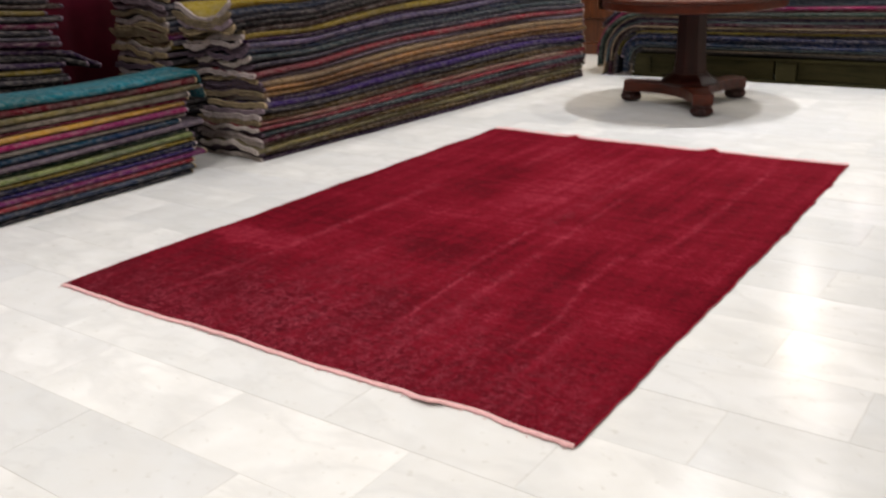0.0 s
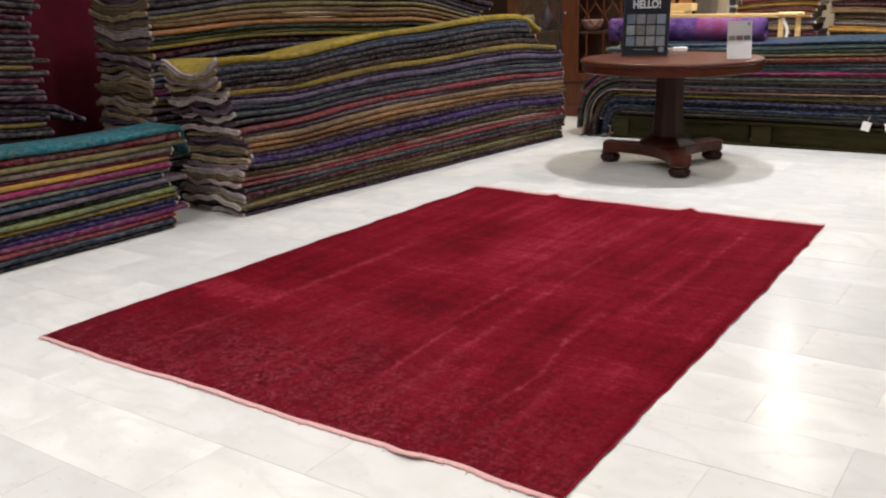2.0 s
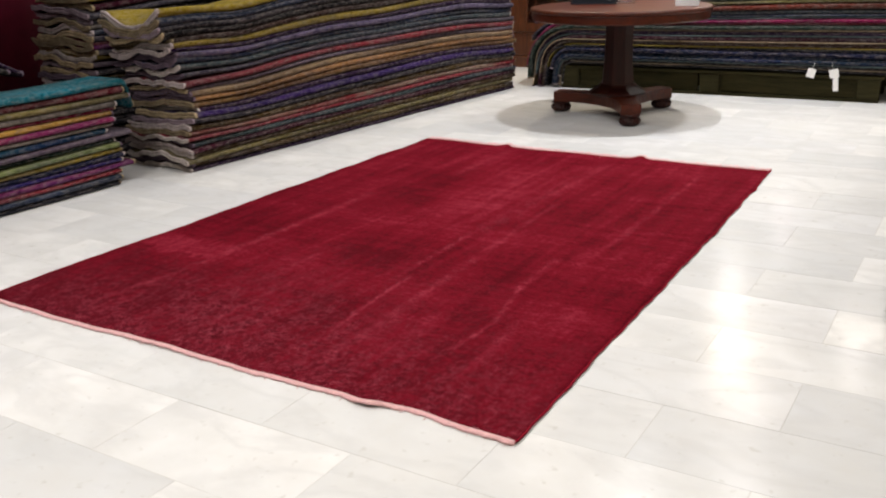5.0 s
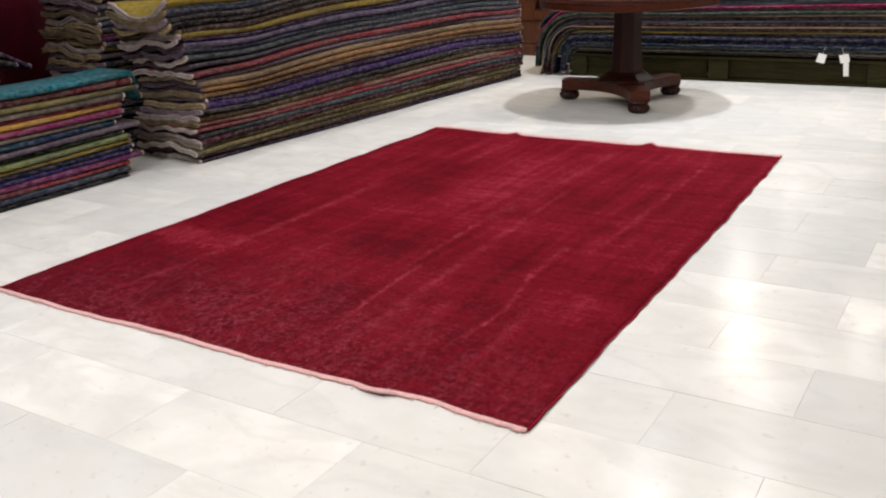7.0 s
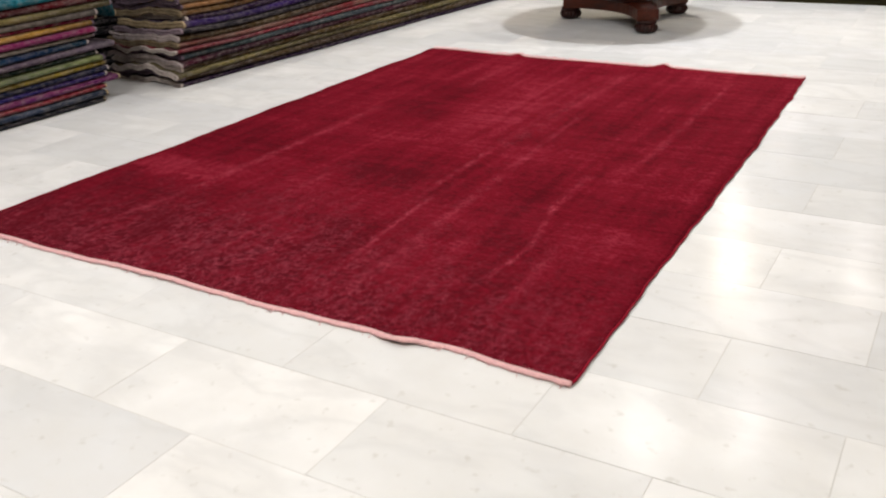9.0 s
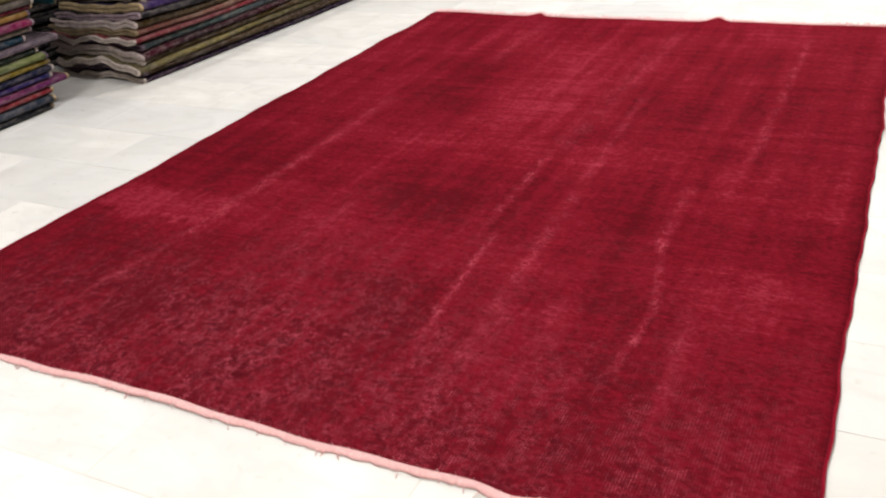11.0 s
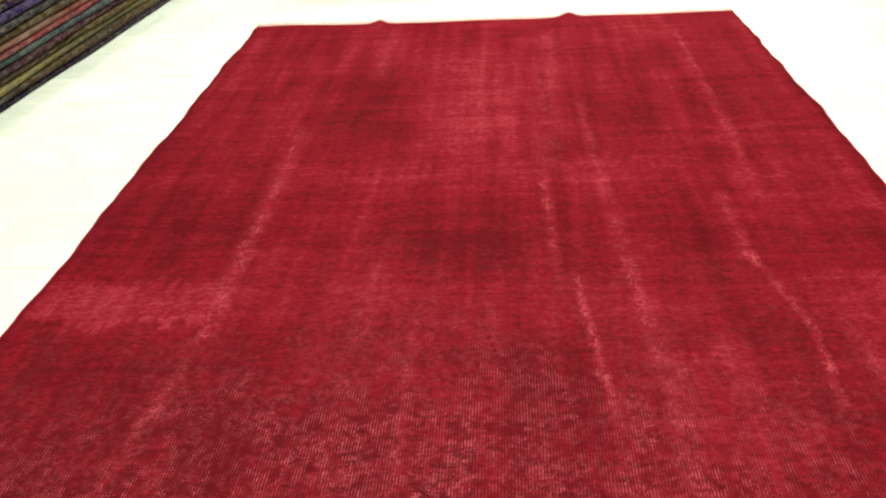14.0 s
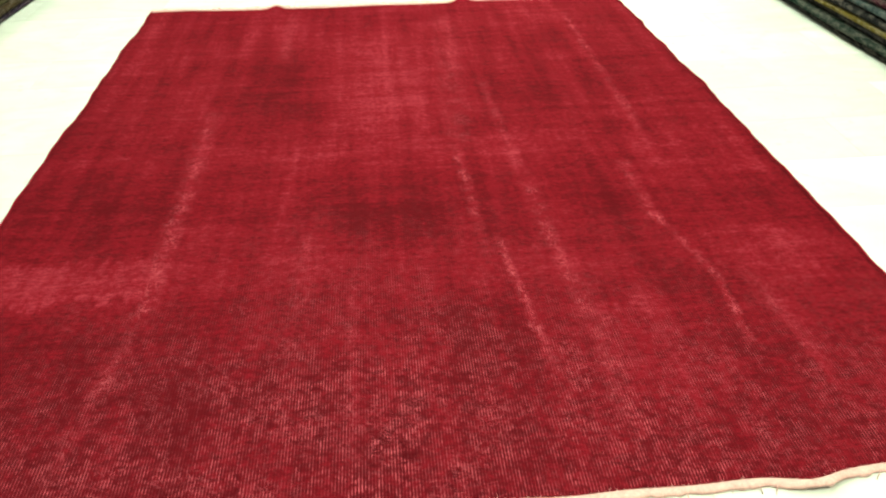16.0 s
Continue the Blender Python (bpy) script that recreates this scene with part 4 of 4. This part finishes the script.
def card():
    base = empty("leaflet_card", pose(1.285, 4.30, TZ, 0, 0, 28) @ pose(0, 0, 0, -6, 0, 0), "white leaflet standing in a clear holder on the table", "leaflet")
    w, h = 0.155, 0.245
    part("sheet", box(-w / 2, w / 2, 0.0, 0.002, 0.004, h), paint("leaflet_paper", (0.46, 0.455, 0.47), 0.5, 0.04, 8), base)
    INK = paint("grey_ink", (0.22, 0.19, 0.20), 0.6)
    for x, c in ((-0.048, (120, 108, 104)), (0.0, (108, 82, 80)), (0.048, (96, 98, 108))):
        part("picture", box(x - 0.021, x + 0.021, -0.0012, 0.0, 0.122, 0.152), paint("picture_tone", lin(*c), 0.5, 0.15, 40), base)
    part("mark", lathe([(0.010, 0), (0.011, 0.001), (0.010, 0.0015)], 18), INK, base).matrix_basis = pose(0.056, 0.0, 0.226, 90, 0, 0)
    for z, wd in ((0.196, 0.10), (0.182, 0.08), (0.168, 0.09)):
        part("text_bar", box(-wd / 2, wd / 2, -0.0012, 0.0, z, z + 0.004), paint("faint_ink", (0.55, 0.54, 0.53), 0.6), base)
    ACRYL = Nodes("clear_acrylic")
    ACRYL.bsdf.inputs["Transmission Weight"].default_value = 1.0
    part("holder_front", box(-w / 2 - 0.004, w / 2 + 0.004, -0.006, -0.004, 0.004, 0.115), ACRYL.finish((0.97, 0.97, 0.97), 0.05), base).visible_shadow = False
    part("holder_foot", box(-w / 2 - 0.004, w / 2 + 0.004, -0.006, 0.06, 0.0, 0.0035), ACRYL.mat, base).visible_shadow = False
    return base


card()


def tape_case():
    base = empty("label_holder", pose(0.745, 4.60, TZ, 0, 0, 24), "small chrome holder with a white label lying on the table", "holder")
    part("foot", box(-0.062, 0.075, -0.035, 0.035, 0.0, 0.010, 0.003), SILVER, base)
    part("body", box(-0.060, -0.022, -0.028, 0.028, 0.0105, 0.050, 0.012), SILVER, base)
    part("label", box(-0.018, 0.080, -0.030, 0.026, 0.026, 0.054, 0.004), WHITE, base)
    part("post", box(0.050, 0.062, -0.008, 0.008, 0.0102, 0.0258), SILVER, base)
    return base


tape_case()

# ---------- rolled carpet and rail behind the pallet pile ----------
def rolled_carpet():
    n, turns, m = 84, 3, 14
    vs, fs = [], []
    for s in range(m + 1):
        x = -0.25 + 1.29 * s / m
        for k in range(n):
            a = 2 * math.pi * turns * k / (n - 1)
            r = 0.045 + 0.047 * k / (n - 1) + 0.0015 * math.sin(5 * a / turns + s)
            for d in (-0.006, 0.006):
                vs.append((x, (r + d) * math.sin(a), (r + d) * math.cos(a)))
    row = 2 * n
    for s in range(m + 1):
        if s < m:
            for k in range(n - 1):
                a, b = s * row + 2 * k, (s + 1) * row + 2 * k
                fs += [(a + 1, a + 3, b + 3, b + 1), (a, b, b + 2, a + 2)]
            for k in (0, n - 1):
                a, b = s * row + 2 * k, (s + 1) * row + 2 * k
                fs.append((a, a + 1, b + 1, b))
        if s in (0, m):
            for k in range(n - 1):
                a = s * row + 2 * k
                fs.append((a, a + 1, a + 3, a + 2))
    nd = Nodes("wool_purple_and_pink_patches")
    sep = nd.tree.nodes.new("ShaderNodeSeparateXYZ")
    v = nd.coords()
    nd.link(v, sep.inputs[0])
    w = nd.math("MULTIPLY_ADD", nd.noise(v, 9, 4), 0.04, sep.outputs[0])
    col = nd.ramp(nd.math("DIVIDE", nd.math("ADD", w, 0.26), 1.4), [(0.0, lin(36, 18, 54)), (0.40, lin(52, 32, 82)), (0.555, lin(66, 44, 100)), (0.565, lin(118, 50, 84)), (0.80, lin(112, 46, 80)), (0.81, lin(70, 46, 98))])
    col = nd.mix(nd.ramp(nd.noise(v, 11, 5, 0.75), [(0.40, (0, 0, 0)), (0.62, (0.8, 0.8, 0.8))]), col, lin(108, 80, 126))
    nd.bump(nd.noise(v, 200, 3), 0.4, 0.003)
    ob = mesh_ob("rolled_carpet", vs, fs, nd.finish(col, 0.95, spec=0.1))
    ob.matrix_basis = pose(0.02, 5.70, 0.872, 0, 0, 2)
    return tagged(ob, "rolled purple and pink patchwork carpet lying on the pallet pile", "carpet")


rolled_carpet()


def rail_stand():
    base = empty("wooden_rail", pose(0, 6.9, 0), "pale beech rail stand with rounded end behind the carpets", "rail")
    part("rail", box(-0.30, 0.90, -0.022, 0.022, 0.930, 0.965, 0.008), PALE_WOOD, base)
    ring = bmesh.new()
    n = 40
    rings = []
    for r, z in ((0.055, 0.930), (0.105, 0.930), (0.112, 0.945), (0.105, 0.962), (0.055, 0.962)):
        rings.append([ring.verts.new((0.95 + 1.05 * r * math.cos(2 * math.pi * k / n), r * math.sin(2 * math.pi * k / n), z + 0.012)) for k in range(n)])
    for a, b in zip(rings, rings[1:] + rings[:1]):
        for k in range(n):
            ring.faces.new((a[k], a[(k + 1) % n], b[(k + 1) % n], b[k]))
    part("end_loop", ring, PALE_WOOD, base, smooth=True)
    for x, y in ((0.875, -0.02), (1.01, 0.03), (-0.26, 0.0)):
        part("leg", box(x - 0.022, x + 0.022, y - 0.018, y + 0.018, 0.0, 0.9295, 0.006), PALE_WOOD, base)
    bm = bmesh.new()
    prev = None
    for k in range(13):
        a = -0.5 + k / 12 * 2.2
        c = Vector((0.91 + 0.03 * math.sin(a * 1.4), -0.05, 0.93 - 0.17 * k / 12))
        cur = [bm.verts.new((c.x - 0.012, c.y - 0.008, c.z)), bm.verts.new((c.x + 0.012, c.y - 0.008, c.z)), bm.verts.new((c.x + 0.012, c.y + 0.008, c.z)), bm.verts.new((c.x - 0.012, c.y + 0.008, c.z))]
        if prev:
            for q in range(4):
                bm.faces.new((prev[q], prev[(q + 1) % 4], cur[(q + 1) % 4], cur[q]))
        prev = cur
    part("hook", bm, WHITE, base, "white curved hook")
    return base


rail_stand()

# ---------- glazed cabinet ----------
def cabinet():
    c = empty("display_cabinet", pose(0, 6.45, 0), "tall orange-brown wooden cabinet with lattice glazed doors", "cabinet")
    x0, x1, d, h = -1.70, -0.30, 0.42, 2.15
    DARK_IN = wood("cabinet_inside", lin(38, 20, 12), lin(70, 38, 20), "Z", 0.6)
    part("plinth", box(x0 - 0.02, x1 + 0.02, -0.025, d, 0.0, 0.11, 0.006), CABINET_WOOD, c)
    part("back", box(x0 + 0.03, x1 - 0.03, d - 0.02, d, 0.111, h), DARK_IN, c)
    for x in (x0, x1 - 0.03):
        part("side", box(x, x + 0.03, 0.002, d, 0.111, h, 0.003), CABINET_WOOD, c)
    part("cornice", box(x0 - 0.05, x1 + 0.05, -0.05, d, h + 0.001, h + 0.10, 0.015), CABINET_WOOD, c)
    for z in (0.40, 0.80, 1.25, 1.7):
        part("shelf", box(x0 + 0.031, x1 - 0.031, 0.03, d - 0.021, z, z + 0.02), DARK_IN, c)
    part("bottom_panel", box(x0 + 0.031, x1 - 0.031, 0.001, 0.022, 0.112, 0.34, 0.004), CABINET_WOOD, c)
    mid = (x0 + x1) / 2
    for a, b in ((x0 + 0.002, mid - 0.002), (mid + 0.002, x1 - 0.002)):
        door = part("door", box(a, a + 0.085, -0.026, 0.0, 0.345, h - 0.004, 0.004), CABINET_WOOD, c, "lattice glazed cabinet door")
        part("stile", box(b - 0.085, b, -0.026, 0.0, 0.345, h - 0.004, 0.004), CABINET_WOOD, door)
        part("rail", box(a + 0.0852, b - 0.0852, -0.025, 0.0, 0.345, 0.43, 0.004), CABINET_WOOD, door)
        part("rail", box(a + 0.0852, b - 0.0852, -0.025, 0.0, h - 0.09, h - 0.004, 0.004), CABINET_WOOD, door)
        pane = part("pane", box(a + 0.08, b - 0.08, -0.010, -0.007, 0.42, h - 0.08), GLASS, door)
        pane.visible_shadow = False
        # crossing glazing bars: pointed cells joined by short uprights
        g0, g1 = a + 0.086, b - 0.086
        cell = (g1 - g0) / 3
        bars = []
        for r in range(5):
            zz = 0.50 + r * 0.36
            for k in range(3):
                xa, xm, xb = g0 + k * cell, g0 + (k + 0.5) * cell, g0 + (k + 1) * cell
                bars += [((xa, zz), (xm, zz + 0.115)), ((xm, zz + 0.115), (xb, zz))]
                bars += [((xa, zz + 0.23), (xm, zz + 0.115)), ((xm, zz + 0.115), (xb, zz + 0.23))] if r % 2 else []
                bars.append(((xm, zz + 0.115), (xm, zz + 0.36 - 0.02)))
        for (xa, za), (xb, zb) in bars:
            if max(za, zb) > h - 0.09:
                continue
            ln = math.hypot(xb - xa, zb - za)
            bm = box(-ln / 2, ln / 2, -0.005, 0.005, -0.0055, 0.0055)
            bar = part("glazing_bar", bm, CABINET_WOOD, door)
            bar.matrix_basis = pose((xa + xb) / 2, -0.016, (za + zb) / 2, 0, -math.degrees(math.atan2(zb - za, xb - xa)), 0)
    part("knob", lathe([(0.006, 0), (0.012, 0.012), (0.010, 0.02)], 16), SILVER, c).matrix_basis = pose(mid - 0.04, -0.026, 1.0, 90, 0, 0)
    return c


cabinet()


def vase(x, z, prof, rgb, label):
    ob = part("vase", lathe(prof, 28), paint("glazed_ceramic", rgb, 0.2, 0.1, 14), smooth=True)
    ob.matrix_basis = pose(x, 6.64, z)
    tagged(ob, label, "vase", "ceramics in the cabinet")


BODY = [(0.035, 0.0), (0.06, 0.02), (0.085, 0.09), (0.08, 0.16), (0.045, 0.22), (0.032, 0.26), (0.045, 0.29)]
vase(-1.36, 0.821, BODY, lin(34, 34, 62), "dark blue ceramic vase on a cabinet shelf")
vase(-1.12, 0.821, [(r * 1.1, z * 1.15) for r, z in BODY], lin(46, 64, 112), "blue ceramic vase on a cabinet shelf")
vase(-1.58, 0.821, [(0.04, 0), (0.06, 0.03), (0.07, 0.13), (0.055, 0.16)], lin(176, 160, 120), "small cream ceramic jar on a cabinet shelf")
# pale bowl added in place of a white glint behind the glass
vase(-0.86, 0.821, [(0.05, 0), (0.09, 0.04), (0.11, 0.10), (0.105, 0.11)], lin(150, 120, 110), "pale ceramic bowl standing in for a glint on a cabinet shelf")
vase(-0.62, 0.421, BODY, lin(52, 30, 30), "dark brown ceramic vase on a cabinet shelf")
vase(-1.2, 0.421, BODY, lin(40, 30, 34), "dark ceramic vase on a lower cabinet shelf")

# dark press beside the cabinet, and the short wall next to it
dark_press = empty("dark_cupboard", pose(-1.98, 6.60, 0), "plain dark brown wooden cupboard beside the glazed cabinet", "cupboard")
part("carcass", box(-0.25, 0.255, 0.0, 0.45, 0.06, 2.1, 0.006), MAHOGANY_DARK, dark_press)
part("door", box(-0.235, 0.24, -0.022, -0.001, 0.09, 2.07, 0.004), MAHOGANY_DARK, dark_press)
part("plinth", box(-0.24, 0.245, 0.01, 0.44, 0.0, 0.059), MAHOGANY_DARK, dark_press)
tagged(part("wall_nib", box(X0 + 0.001, -2.27, 7.06, 7.26, -0.01, CEIL - 0.001), WALL), "short cream painted wall nib", "wall", kind="structure")
# wall hanging of plain maroon cloth, with soft folds
vs, fs = [], []
for i in range(81):
    y = -2.2 + 4.95 * i / 80
    off = 0.022 * math.sin(i * 0.9) + 0.01 * math.sin(i * 2.3)
    for z in (0.05, 1.0, 2.0, 2.9):
        vs.append((X0 + 0.06 + off * (1 - 0.15 * z), y, z))
    for z in (2.9, 2.0, 1.0, 0.05):
        vs.append((X0 + 0.05 + off * (1 - 0.15 * z), y, z))
for i in range(80):
    for q in range(8):
        fs.append((i * 8 + q, i * 8 + (q + 1) % 8, i * 8 + 8 + (q + 1) % 8, i * 8 + 8 + q))
tagged(mesh_ob("curtain", vs, fs, MAROON), "dark maroon curtain hanging along the side wall", "curtain")

# ---------- far bay ----------
hang = paint("ochre_weave", lin(166, 112, 58), 0.9, 0.25, 6)
panel = empty("wall_carpet", pose(-0.95, 9.2, 0.95), "ochre patterned carpet hanging in the far bay", "carpet")
part("field", box(-0.62, 0.42, 0.0, 0.02, 0.0, 1.7, 0.004), hang, panel)
part("pole", box(-0.66, 0.46, -0.012, 0.034, 1.701, 1.74, 0.01), PALE_WOOD, panel)
tagged(part("wall_screen", box(-1.75, 0.12, 9.26, 9.4, -0.01, CEIL - 0.001), WALL), "cream painted screen wall in the far bay", "wall", kind="structure")
stool = empty("stool", pose(-0.64, 8.6, 0), "small dark wooden stool in the far bay", "stool")
part("seat", box(-0.17, 0.17, -0.15, 0.15, 1.075, 1.11, 0.008), MAHOGANY_DARK, stool)
for x in (-0.14, 0.14):
    for y in (-0.12, 0.12):
        part("leg", box(x - 0.018, x + 0.018, y - 0.018, y + 0.018, 0.0, 1.0745, 0.004), MAHOGANY_DARK, stool)
part("stretcher", box(-0.12, 0.12, -0.13, -0.11, 0.93, 0.955), MAHOGANY_DARK, stool)
chair = empty("armchair", pose(-0.36, 8.45, 0), "grey upholstered chair in the far bay", "chair")
GREY_CLOTH = paint("grey_upholstery", lin(92, 84, 78), 0.9, 0.12, 20)
part("backrest", box(-0.12, 0.12, 0.0, 0.10, 0.42, 1.16, 0.04), GREY_CLOTH, chair)
part("seat", box(-0.12, 0.12, -0.42, -0.005, 0.34, 0.46, 0.03), GREY_CLOTH, chair)
for x in (-0.09, 0.09):
    for y in (-0.38, 0.05):
        part("leg", box(x - 0.015, x + 0.015, y - 0.015, y + 0.015, 0.0, 0.345, 0.003), MAHOGANY_DARK, chair)
shelf_unit = empty("white_shelf", pose(-0.12, 9.0, 0), "white shelf unit with dark gaps in the far bay", "shelf")
for x in (-0.16, 0.13):
    part("side", box(x, x + 0.02, 0.0, 0.24, 0.0, 1.6, 0.003), WHITE, shelf_unit)
for z in (0.05, 0.45, 0.80, 0.97, 1.12, 1.28, 1.58):
    part("shelf", box(-0.1395, 0.1295, 0.0, 0.238, z, z + 0.02, 0.002), WHITE, shelf_unit)
bench = empty("low_table", pose(-0.55, 8.1, 0), "pale wooden low table with a cream box on it", "table")
part("top", box(-0.42, 0.12, -0.15, 0.15, 0.93, 0.96, 0.006), PALE_WOOD, bench)
for x in (-0.39, 0.09):
    part("leg", box(x - 0.02, x + 0.02, -0.12, 0.12, 0.0, 0.9295, 0.004), PALE_WOOD, bench)
crate = part("storage_box", box(-0.62, -0.36, 8.02, 8.2, 0.961, 1.04, 0.006), paint("cream_card", lin(208, 178, 130), 0.7, 0.06, 9))
tagged(crate, "cream cardboard box on the low table", "box")
